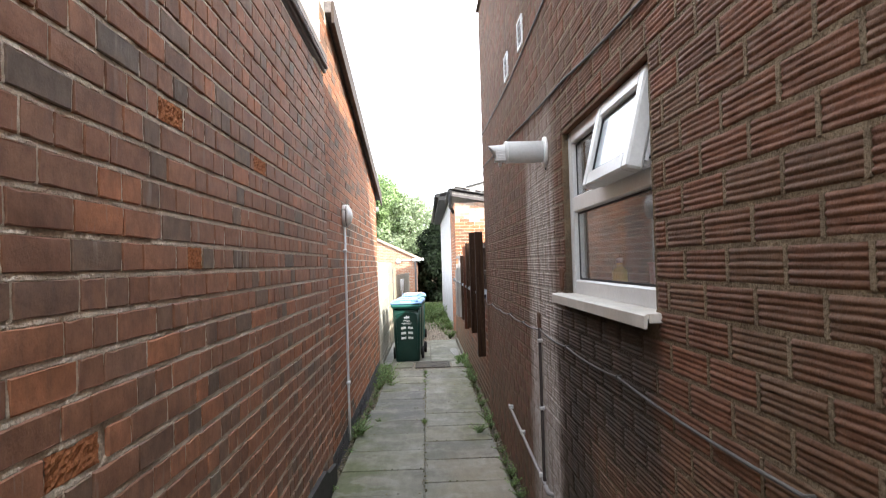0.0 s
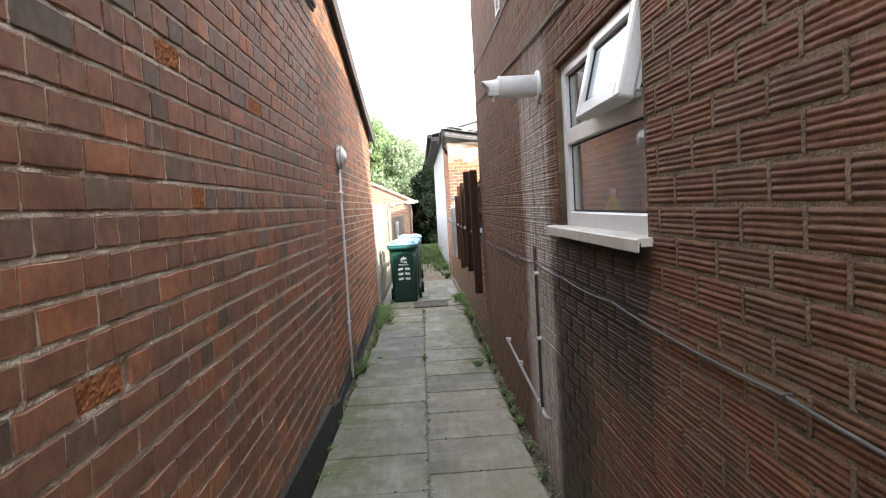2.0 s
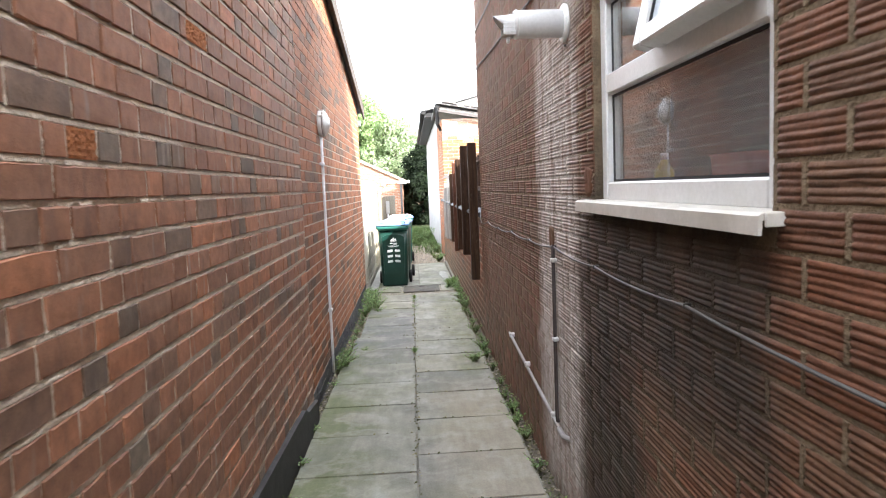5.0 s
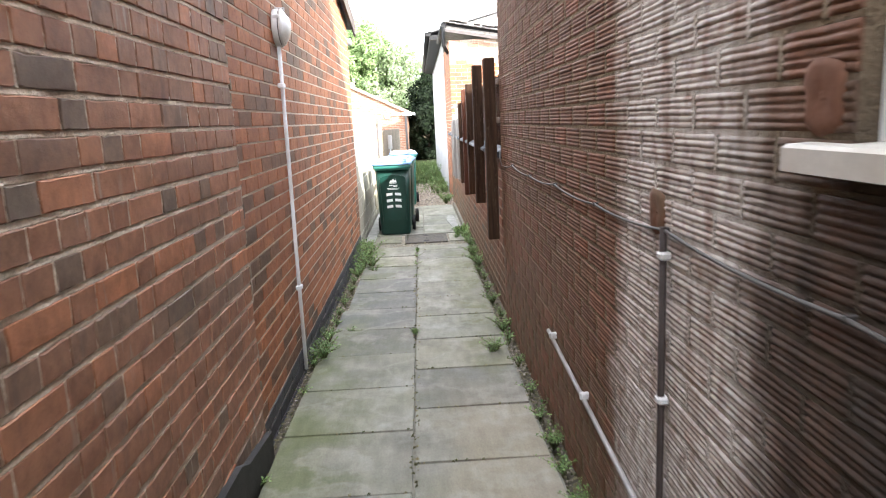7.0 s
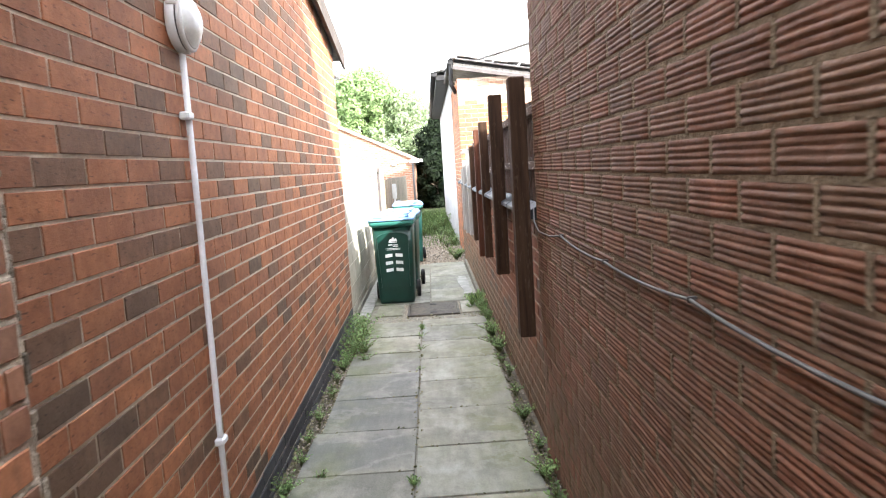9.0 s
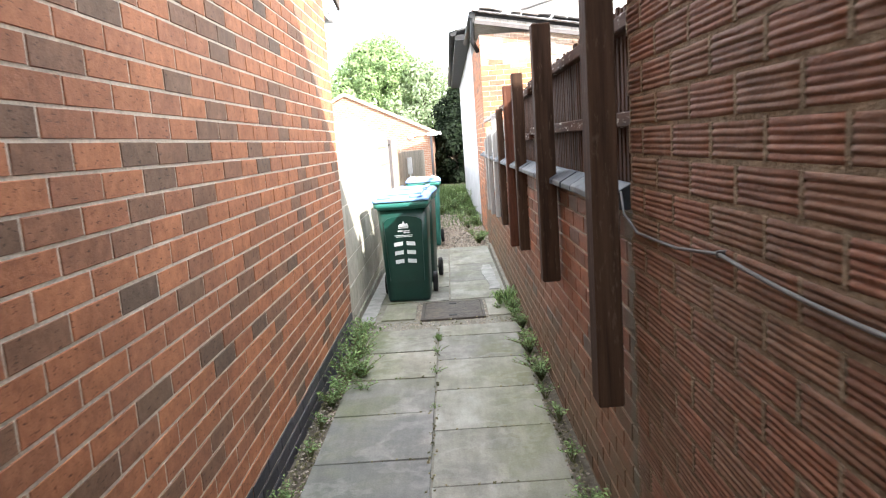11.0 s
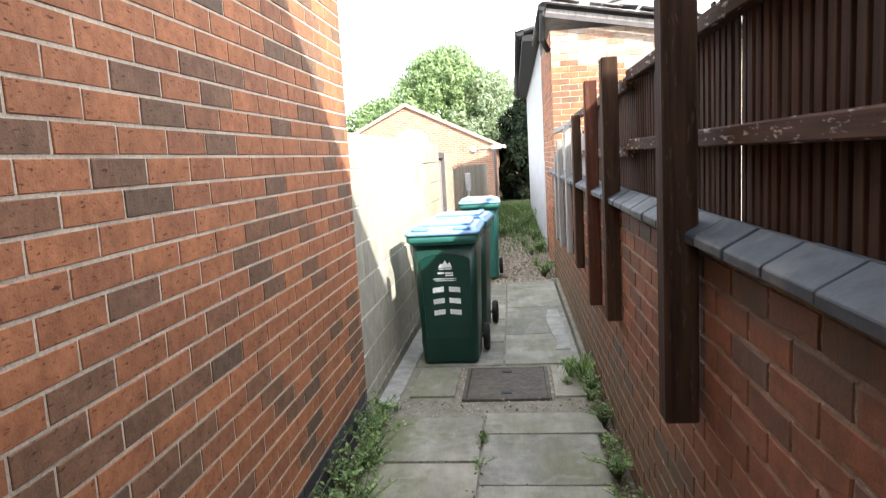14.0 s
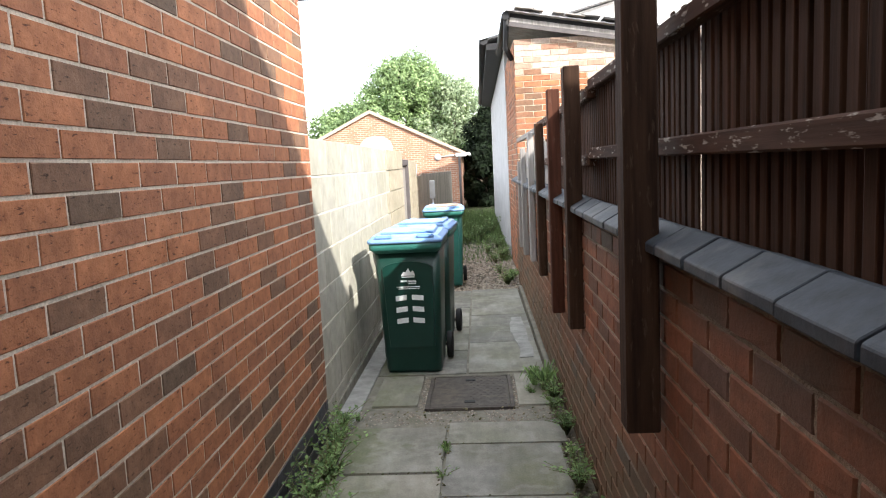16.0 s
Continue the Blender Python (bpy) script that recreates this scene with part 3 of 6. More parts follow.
def crumbly_bed(owner, wall, pieces, course, joint, head, material, n, seed=5, wash=0.006, smear=0.006):
    """Weathered lime mortar: an uneven ribbon in each bed and upright joint, washed out here and smeared over the edges there."""
    rng = random.Random(seed)
    verts, faces = [], []
    hum = lambda u, v, f: noise.noise(Vector((u * f, v * f, seed)))

    def ribbon(spots, across):
        k = len(verts)
        for p, q, wide in spots:
            for a in range(5):
                f = a / 4
                u, v = (p, q + wide * f) if across == "v" else (p + wide * f, q)
                rough = 0.0022 * hum(u, v * 2.5, 60) + 0.0012 * hum(u, v * 2, 170)
                deep = wash * max(0.0, hum(u, v * 0.7, 7) + 0.15) + 0.5 * wash * max(0.0, hum(u, v, 23))
                under = (0, 0, 0.0008, 0.0028, 0.0065)[a] if across == "v" else 0.0
                rim = under if 0 < a < 4 else max(under, 0.0045) - smear * max(0.0, hum(u + 7, v, 19))
                verts.append((u, v, n + rough - deep - rim))
        for i in range(len(spots) - 1):
            faces.extend((k + i * 5 + a, k + i * 5 + 5 + a, k + i * 5 + 6 + a, k + i * 5 + 1 + a) if across == "v" else (k + i * 5 + a, k + i * 5 + 1 + a, k + i * 5 + 6 + a, k + i * 5 + 5 + a) for a in range(4))

    beds = {}
    for u, v, lu, lv in pieces:
        beds.setdefault(round(v, 4), []).append((u, u + lu + head))
        steps = 7
        ribbon([(u + lu - 0.003 + rng.uniform(-0.001, 0.001), v - 0.002 + (lv + 0.004) * i / steps, head + 0.006) for i in range(steps + 1)], "u")
    for v, spans in beds.items():
        a, b = min(p[0] for p in spans), max(p[1] for p in spans)
        count = int((b - a) / 0.009)
        ribbon([(a + (b - a) * i / count, v + course - joint - 0.004 + rng.uniform(-0.001, 0.001), joint + 0.008) for i in range(count + 1)], "v")
    turned = np.array(verts) @ np.array(wall.to_3x3()).T + np.array(wall.translation)
    me = bpy.data.meshes.new("pointing")
    me.from_pydata(turned.tolist(), [], faces)
    me.materials.append(material)
    ob = new("pointing", me)
    ob.parent = owner
    tagged(ob, kind="stuff")


SHAPES = {}


def shapes_of(kind, material, name):
    key = (kind, material.name)
    if key not in SHAPES:
        rng = random.Random(len(SHAPES) + 5)
        made = []
        for _ in range(6):
            vs, fs = brick_shape(rng, kind)
            me = bpy.data.meshes.new(name)
            me.from_pydata(vs, [], fs)
            me.materials.append(material)
            me.polygons.foreach_set("use_smooth", [kind == "ridged"] * len(fs))
            made.append((me, np.array(vs), fs))
        SHAPES[key] = made
    return SHAPES[key]


def lay(owner, wall, pieces, kind, material, name, near, limit=300, proud=0.006, swap=None):
    """Pieces (u, v, length, height) on a wall frame. Those inside near(u, v), up to limit, are objects; the rest one joined part."""
    rng = random.Random(len(pieces))
    shapes = shapes_of(kind, material, name)
    verts, faces, count = [], [], 0
    order = sorted(range(len(pieces)), key=lambda i: near(pieces[i][0], pieces[i][1]))
    for i in order:
        u, v, lu, lv = pieces[i]
        out = proud + rng.uniform(-0.0008, 0.0008)
        use = shapes
        if swap and swap(u, v, lu, lv):
            use = shapes_of("spalled", SPALL, name)
        me, vs, fs = use[rng.randrange(6)]
        if count < limit or use is not shapes:
            ob = new(name, me)
            ob.parent = owner
            ob.matrix_basis = wall @ Matrix.Translation((u, v, out)) @ Matrix.Diagonal((lu, lv, 1, 1))
            count += 1
        else:
            k = len(verts)
            w = vs * np.array((lu, lv, 1)) + np.array((u, v, out))
            w = w @ np.array(wall.to_3x3()).T + np.array(wall.translation)
            verts += [tuple(q) for q in w]
            faces += [tuple(k + a for a in f) for f in fs]
    if verts:
        me = bpy.data.meshes.new(name + "work")
        me.from_pydata(verts, [], faces)
        me.materials.append(material)
        me.polygons.foreach_set("use_smooth", [kind == "ridged"] * len(faces))
        ob = new(name + "work", me)
        ob.parent = owner
        tagged(ob, kind="stuff")


def courses(u0, u1, v0, v1, course, joint, pitch, v_ref, u_ref, keep, header=0.0, seed=1, head=None):
    """Pieces in stretcher bond, or in a mixed bond with a share of headers."""
    rng = random.Random(seed)
    out = []
    k = math.floor((v0 - v_ref) / course)
    while v_ref + k * course < v1:
        v = v_ref + k * course
        if header:
            u = u0 - rng.uniform(0, pitch)
        else:
            off = u_ref + (pitch / 2 if k % 2 else 0)
            u = off + math.floor((u0 - off) / pitch) * pitch
        while u < u1:
            w = pitch if rng.random() >= header else pitch / 2
            a, b = max(u, u0), min(u + w, u1)
            if b - a > 0.03:
                for c0, c1 in keep(a, b - (head or joint), v, v + course - joint):
                    if c1 - c0 > 0.025:
                        out.append((c0, v, c1 - c0, course - joint))
            u += w
        k += 1
    return out


def fill_joints(owner, wall, pieces, course, joint, head, material, n, rough=0.0012, upright=0.0):
    """Mortar between the pieces: a strip over each piece and one beside it, nearly flush."""
    rng = random.Random(77)
    verts, faces = [], []
    for u, v, lu, lv in pieces:
        for more, a, b, c, d in ((0, u - 0.004, u + lu + head + 0.004, v + lv - 0.0015, v + course + 0.0015), (upright, u + lu - 0.0015, u + lu + head + 0.0015, v, v + lv)):
            k, out = len(verts), n + more + rng.uniform(-rough, rough) * 0.6
            q = [(a, c, -0.01), (b, c, -0.01), (b, d, -0.01), (a, d, -0.01)]
            q += [(x + rng.uniform(-0.001, 0.001), y + rng.uniform(-rough, rough), out) for x, y, _ in q]
            verts += [tuple(wall @ Vector(p)) for p in q]
            faces += [(k + 4, k + 5, k + 6, k + 7)] + [(k + i, k + (i + 1) % 4, k + 4 + (i + 1) % 4, k + 4 + i) for i in range(4)]
    me = bpy.data.meshes.new("pointing")
    me.from_pydata(verts, [], faces)
    me.materials.append(material)
    ob = new("pointing", me)
    ob.parent = owner
    tagged(ob, kind="stuff")


# ---- ground and paving ----
me = bpy.data.meshes.new("ground")
ys = [-300, -60, -12, 0, 5, 10, 15, 20, 25, 30, 34, 60, 150, 900]
xs = [-900, -100, -20, -6, -2, 0, 2, 6, 20, 100, 900]
me.from_pydata([(x, y, ground_z(y) - 0.035) for y in ys for x in xs], [],
               [(j * len(xs) + i, j * len(xs) + i + 1, (j + 1) * len(xs) + i + 1, (j + 1) * len(xs) + i) for j in range(len(ys) - 1) for i in range(len(xs) - 1)])
me.materials.append(SOIL)
tagged(new("ground", me), "bare soil with grass further off", "ground", "", "structure")

# side walls of the passage
A_X, B_X, R_X, LOW_X = -0.727, -0.745, 0.632, 0.66
A_END, B_END, R_END = 5.03, 10.38, 7.035


def verge_z(y):
    return 3.67 - 0.182 * (y - 5.3)


wall_a = structure("wall_west", boxed(A_X - 0.24, A_X - 0.008, -3.5, A_END, -0.3, 3.08), OLD_MORTAR, "weathered old brown-red brick wall in lime mortar", "wall")
wall_b = structure("wall_north_west", prism([(A_END + 0.002, -0.3), (B_END, -0.3), (B_END, verge_z(B_END)), (A_END + 0.002, verge_z(A_END))], B_X - 0.24, B_X - 0.001), NEW_MORTAR,
                   "orange-red brick house wall with pale mortar", "wall")
W_Y0, W_Y1, W_Z0, W_Z1 = 1.82, 3.03, 1.475, 2.213
bm = bmesh.new()
slab_box(bm, R_X + 0.001, R_X + 0.28, -3.5, W_Y0, -0.3, 4.28)
slab_box(bm, R_X + 0.001, R_X + 0.28, W_Y1, R_END, -0.3, 4.28)
slab_box(bm, R_X + 0.001, R_X + 0.28, W_Y0, W_Y1, -0.3, W_Z0)
slab_box(bm, R_X + 0.001, R_X + 0.28, W_Y0, W_Y1, W_Z1, 4.28)
wall_r = structure("wall_east", bm, RUSTIC_MORTAR, "combed rustic brown brick house wall with white salt stains", "wall")
structure("wall_east_front", boxed(R_X + 0.28, 7.5, -3.5, -3.3, -0.3, 4.28), RUSTIC_MORTAR, "street wall of the rustic brick house", "wall")
structure("wall_east_back", boxed(R_X + 0.28, 7.5, R_END - 0.25, R_END, -0.3, 4.28), RUSTIC_MORTAR, "rear wall of the rustic brick house", "wall")
bm = bmesh.new()
eave = [bm.verts.new(q) for q in ((R_X - 0.03, -3.6, 4.28), (7.5, -3.6, 4.28), (7.5, 7.06, 4.28), (R_X - 0.03, 7.06, 4.28))]
ridge = [bm.verts.new(q) for q in ((4, 2.6, 5.6), (4, 4.0, 5.6))]
for f in ((0, 1, "a"), (1, 2, "ab"), (2, 3, "b"), (3, 0, "ba")):
    bm.faces.new([eave[f[0]], eave[f[1]]] + [ridge["ab".index(c)] for c in reversed(f[2])])
bm.faces.new(eave[::-1])
structure("roof_east", bm, ROOF_TILE, "low hipped grey tiled roof", "roof")
low_wall = structure("wall_low", boxed(LOW_X + 0.001, LOW_X + 0.21, R_END + 0.002, 15.5, -0.4, 1.235), RED_MORTAR, "low red brick boundary wall with grey pointing", "wall")
structure("roof_west", prism_y([(A_X + 0.035, 3.16), (A_X + 0.035, 3.21), (-4.2, 4.9), (-4.2, 4.8)], -3.6, A_END - 0.02), ROOF_TILE, "grey tiled pitched roof", "roof")
structure("wall_west_back", boxed(-5, A_X - 0.24, -3.5, -3.3, -0.3, 3.0), OLD_MORTAR, "end wall of the old brick house", "wall")
structure("wall_far_west", boxed(-5.2, -5, -3.5, B_END, -0.3, 2.66), OLD_MORTAR, "far wall of the western houses", "wall")
structure("wall_far_east", boxed(7.5, 7.7, -3.5, R_END, -0.3, 4.28), RUSTIC_MORTAR, "far wall of the rustic brick house", "wall")
structure("wall_north_west_back", boxed(-5, B_X - 0.24, B_END - 0.22, B_END, -0.3, 2.66), NEW_MORTAR, "rear wall of the orange brick house", "wall")
structure("roof_north_west", prism([(A_END + 0.3, verge_z(A_END + 0.3)), (10.75, verge_z(10.75)), (10.75, verge_z(10.75) + 0.09), (A_END + 0.3, verge_z(A_END + 0.3) + 0.09)], -5, B_X + 0.05),
          ROOF_TILE, "low-pitched grey tiled roof", "roof")
# the sun's glare on this upper wall is painted as a pale colour
structure("wall_north_west_upper", boxed(-3, B_X - 0.004, A_END + 0.004, A_END + 0.28, 3.1, 4.7), WALL_SUNLIT, "upper wall, its sunlit look put into a pale colour", "wall")
bm = boxed(A_X, A_X + 0.025, -3.5, A_END - 0.01, 3.085, 3.155, bev=0.004)
structure("trim_1", bm, FASCIA_DARK, "dark timber fascia under the eaves", "trim")
structure("trim_2", tube([(A_X + 0.036, -3.5, 3.13), (A_X + 0.036, A_END - 0.05, 3.115)], 0.013, 10), FASCIA_DARK, "dark gutter along the eaves", "gutter")
bm = prism([(A_END + 0.3, verge_z(A_END + 0.3) - 0.085), (10.75, verge_z(10.75) - 0.085), (10.75, verge_z(10.75) + 0.094), (A_END + 0.3, verge_z(A_END + 0.3) + 0.094)], B_X + 0.053, B_X + 0.075)
structure("trim_3", bm, plain("weathered_brown_board", (0.07, 0.054, 0.045), 0.8, 0.25, vary=0.3, scale=6), "weathered brown barge board along the sloping verge", "trim")
structure("trim_4", tube([(B_X + 0.02, 10.68, 2.53), (-5, 10.68, 2.53)], 0.045, 10), GUTTER, "grey gutter at the rear eaves", "gutter")
structure("trim_5", boxed(-5, B_X, B_END + 0.005, 10.63, 2.5, 2.54), GUTTER, "grey soffit under the rear eaves", "trim")
structure("plinth_west", prism([(-3.5, -0.3), (A_END - 0.02, -0.3), (A_END - 0.02, 0.19), (4.62, 0.24), (4.52, 0.285), (2.95, 0.35), (-3.5, 0.43)], A_X - 0.01, A_X + 0.03), TAR, "dark tarred plinth at the foot of the old wall", "plinth")

bm = bmesh.new()
rb = random.Random(3)
zz = 0.2
while zz < 3.05:
    hh = rb.uniform(0.02, 0.07)
    slab_box(bm, B_X - 0.002, A_X + rb.uniform(-0.012, 0.003), A_END - 0.012, A_END + rb.uniform(-0.004, 0.016), zz, zz + hh * rb.uniform(0.75, 1.0), bev=0.003)
    zz += hh
structure("trim_joint", bm, RED_MORTAR, "ragged mortar bead where the two walls meet", "trim")

# ---- the window ----
window = tagged(new("window_1"), "white plastic window with its top vent propped open", "window", "", "structure")
FX0, FX1 = 0.66, 0.72
wy0, wy1, wz0, wz1, wt = 1.85, 3.03, 1.485, 2.213, 1.882
for nm, a in (("jamb", (FX0, FX1, wy0, wy0 + 0.06, wz0, wz1)), ("jamb", (FX0, FX1, wy1 - 0.06, wy1, wz0, wz1)),
              ("head", (FX0 + 0.001, FX1, wy0 + 0.06, wy1 - 0.06, wz1 - 0.06, wz1)), ("bottom_rail", (FX0 + 0.001, FX1, wy0 + 0.06, wy1 - 0.06, wz0, wz0 + 0.065)),
              ("transom", (FX0 + 0.001, FX1, wy0 + 0.06, wy1 - 0.06, wt - 0.035, wt + 0.035)), ("mullion", (FX0 + 0.002, FX1, 2.47, 2.53, wt + 0.035, wz1 - 0.06))):
    part(nm, boxed(*a, bev=0.006), UPVC, window)
for a in ((wy0 + 0.06, wy1 - 0.06, wz0 + 0.065, wt - 0.035), (2.53, wy1 - 0.06, wt + 0.035, wz1 - 0.06)):
    bm = bmesh.new()
    slab_box(bm, FX0 + 0.022, FX0 + 0.03, a[0], a[1], a[2], a[2] + 0.008)
    slab_box(bm, FX0 + 0.022, FX0 + 0.03, a[0], a[1], a[3] - 0.008, a[3])
    slab_box(bm, FX0 + 0.022, FX0 + 0.03, a[0], a[0] + 0.008, a[2] + 0.008, a[3] - 0.008)
    slab_box(bm, FX0 + 0.022, FX0 + 0.03, a[1] - 0.008, a[1], a[2] + 0.008, a[3] - 0.008)
    part("gasket", bm, GASKET, window)
    pane = part("pane", boxed(FX0 + 0.024, FX0 + 0.028, a[0], a[1], a[2], a[3]), PANE, window)
    pane.visible_shadow = False
sill = part("window_sill", prism_y([(0.583, 1.447), (0.59, 1.447), (0.592, 1.474), (0.7, 1.477), (0.7, 1.491), (0.592, 1.487), (0.583, 1.482)], 1.80, 3.13), SILL_UPVC, window, "cream plastic sill with its shade in the colour")
part("end_cap", boxed(0.594, 0.632, 1.792, 1.7995, 1.462, 1.488, bev=0.002), SILL_UPVC, sill)
# no rubber here: a black strip draws the shade in the gap
part("seal", boxed(FX0 + 0.004, FX0 + 0.03, wy0, wy1, 1.4815, 1.4855), GASKET, window, "black strip standing for the shaded gap under the frame")
# the vent leaf hangs from its top edge and stands open at the bottom
leaf = new("vent_leaf")
leaf.parent = window
leaf.matrix_basis = pose(0.703, 0, wz1 - 0.02, 0, 13.5, 0)
ly0, ly1, lh = 1.915, 2.465, 0.31
for nm, a in (("stile", (-0.05, 0, ly0, ly0 + 0.055, -lh, 0)), ("stile", (-0.05, 0, ly1 - 0.055, ly1, -lh, 0)),
              ("top_rail", (-0.049, 0, ly0 + 0.055, ly1 - 0.055, -0.055, 0)), ("lower_rail", (-0.049, 0, ly0 + 0.055, ly1 - 0.055, -lh, -lh + 0.055))):
    part(nm, boxed(*a, bev=0.007), UPVC, leaf)
for nm, a in (("inner_stile", (0.001, 0.028, ly0 + 0.014, ly0 + 0.062, -lh + 0.014, -0.02)), ("inner_stile", (0.001, 0.028, ly1 - 0.062, ly1 - 0.014, -lh + 0.014, -0.02)),
              ("inner_rail", (0.001, 0.027, ly0 + 0.063, ly1 - 0.063, -lh + 0.014, -lh + 0.062))):
    part(nm, boxed(*a, bev=0.006), UPVC, leaf)
for a in ((ly0 + 0.055, ly1 - 0.055, -0.062, -0.0555), (ly0 + 0.055, ly1 - 0.055, -lh + 0.0555, -lh + 0.062), (ly0 + 0.0555, ly0 + 0.062, -lh + 0.0625, -0.0625), (ly1 - 0.062, ly1 - 0.0555, -lh + 0.0625, -0.0625)):
    part("gasket", boxed(-0.036, -0.03, *a), GASKET, leaf)
part("hinge_arm", boxed(0.002, 0.012, ly0 + 0.003, ly0 + 0.012, -lh + 0.03, -0.06), CONDUIT, leaf, "steel friction hinge")
part("hinge_arm", boxed(0.002, 0.012, ly1 - 0.012, ly1 - 0.003, -lh + 0.03, -0.06), CONDUIT, leaf, "steel friction hinge")
part("pane", boxed(-0.03, -0.022, ly0 + 0.055, ly1 - 0.055, -lh + 0.055, -0.055), FROST, leaf, "frosted glass pane")
part("handle", boxed(0.0, 0.02, 2.15, 2.28, -lh + 0.015, -lh + 0.04, bev=0.006), UPVC, leaf)
part("window_stay", tube([(0.70, 1.93, wt + 0.05), (0.62, 1.93, 1.93), (0.6, 1.93, 1.94)], 0.006, 6), GASKET, window)
part("window_stay", tube([(0.70, 2.45, wt + 0.05), (0.62, 2.45, 1.925), (0.6, 2.45, 1.935)], 0.006, 6), UPVC, window)
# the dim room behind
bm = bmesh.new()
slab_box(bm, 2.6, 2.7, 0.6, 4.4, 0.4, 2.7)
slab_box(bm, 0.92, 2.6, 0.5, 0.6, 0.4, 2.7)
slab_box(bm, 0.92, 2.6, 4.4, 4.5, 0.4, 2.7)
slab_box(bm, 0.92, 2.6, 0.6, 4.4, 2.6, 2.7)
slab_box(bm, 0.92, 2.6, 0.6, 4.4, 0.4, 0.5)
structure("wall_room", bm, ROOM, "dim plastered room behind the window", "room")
structure("sill_inside", boxed(0.721, 1.2, 1.83, 3.04, 1.46, 1.478, bev=0.004), UPVC, "white inner window board", "sill")
tub = thing("plastic_tub", "pink plastic tub on the inner window board", "tub")
part("body", tapered(bmesh.new(), [(0.1, -0.06, 0.06, 0.0, 0.02), (0.12, -0.065, 0.065, 0.13, 0.025), (0.125, -0.07, 0.07, 0.14, 0.025)]), PINK, tub)
tub.matrix_basis = pose(0.95, 2.55, 1.479, 0, 0, 90)
bottle = thing("bottle", "yellow plastic bottle on the inner window board", "bottle")
part("body", lathe([(0.03, 0), (0.033, 0.01), (0.033, 0.1), (0.015, 0.125), (0.013, 0.14)], 16, Matrix.Translation((0.86, 2.96, 1.479))), YELLOW, bottle)
part("cap", lathe([(0.014, 0.141), (0.014, 0.16), (0.01, 0.163)], 14, Matrix.Translation((0.86, 2.96, 1.479))), UPVC, bottle)
structure("trim_window", boxed(R_X + 0.001, R_X + 0.05, W_Y0 - 0.02, W_Y1 + 0.06, W_Z1 - 0.004, W_Z1 + 0.012), RENDER_BROWN, "rendered soffit over the window", "lintel")

# ---- services on the east wall ----
flue = thing("boiler_flue", "white plastic boiler flue with a slanted terminal on the brick wall", "flue")
turn_out = Matrix.Translation((R_X - 0.004, 3.41, 2.195)) @ Matrix.Rotation(radians(-90), 4, "Y")
part("wall_plate", lathe([(0.075, 0.0), (0.075, 0.01), (0.07, 0.015), (0.057, 0.017)], 28, turn_out), PLASTIC_WHITE, flue)
part("outer_tube", lathe([(0.055, 0.004), (0.055, 0.2), (0.053, 0.212), (0.046, 0.212), (0.046, 0.19)], 28, turn_out), PLASTIC_WHITE, flue)
bm = bmesh.new()
snout = []
for r, reach, lip in ((0.041, 0.19, 0.0), (0.041, 0.222, 0.0), (0.037, 0.236, 0.012), (0.036, 0.268, 0.026), (0.031, 0.268, 0.026), (0.03, 0.225, 0.0)):
    snout.append([bm.verts.new((r * math.cos(k * math.pi / 14), r * math.sin(k * math.pi / 14), reach + lip * math.cos(k * math.pi / 14))) for k in range(28)])
for u, v in zip(snout, snout[1:]):
    for k in range(28):
        bm.faces.new((u[k], u[(k + 1) % 28], v[(k + 1) % 28], v[k])).smooth = True
bm.faces.new(snout[-1])
bmesh.ops.transform(bm, matrix=turn_out, verts=bm.verts)
bmesh.ops.recalc_face_normals(bm, faces=bm.faces)
part("terminal", bm, PLASTIC_WHITE, flue, "slant-cut white snout")
part("throat", lathe([(0.028, 0.222), (0.028, 0.229)], 20, turn_out), GASKET, flue, "dark opening")
for k in range(3):
    part("fin", boxed(R_X - 0.262, R_X - 0.214, 3.366, 3.454, 2.158 + k * 0.017, 2.162 + k * 0.017, bev=0.001), PLASTIC_WHITE, flue)
for y in (3.369, 3.447):
    part("fin_strut", boxed(R_X - 0.262, R_X - 0.214, y, y + 0.005, 2.15, 2.2), PLASTIC_WHITE, flue)
part("drip", boxed(R_X - 0.246, R_X - 0.232, 3.4, 3.42, 2.122, 2.15, bev=0.004), PLASTIC_WHITE, flue)
part("seam", lathe([(0.0555, 0.196), (0.0575, 0.198), (0.0575, 0.206), (0.0555, 0.208)], 28, turn_out), PLASTIC_WHITE, flue)
part("bracket_screw", boxed(R_X - 0.012, R_X - 0.002, 3.4, 3.412, 2.1, 2.112, bev=0.003), CABLE_DARK, flue)


def sagging(x, stations, drop, steps=6):
    pts = []
    for (y0, z0), (y1, z1) in zip(stations, stations[1:]):
        for i in range(steps):
            f = i / steps
            pts.append((x, y0 + (y1 - y0) * f, z0 + (z1 - z0) * f - drop * 4 * f * (1 - f)))
    return pts + [(x, *stations[-1])]


RX = R_X - 0.012
cable = thing("wall_cable", "thin grey cable clipped along the brick wall", "cable")
run = [(0.2, 1.235), (1.1, 1.235), (2.2, 1.25), (3.0, 1.25), (3.7, 1.262), (4.35, 1.245), (5.03, 1.248), (5.7, 1.232), (6.37, 1.243)]
part("sheath", tube(sagging(RX - 0.004, run, 0.012) + [(0.618, 6.62, 1.215), (0.622, 6.95, 1.205), (0.625, 7.1, 1.24), (0.64, 7.19, 1.3)], 0.0042, 6), CABLE, cable)
for y, z in run[1:]:
    part("clip", boxed(RX - 0.0095, R_X, y - 0.004, y + 0.004, z - 0.007, z + 0.007, bev=0.002), CABLE_DARK, cable)
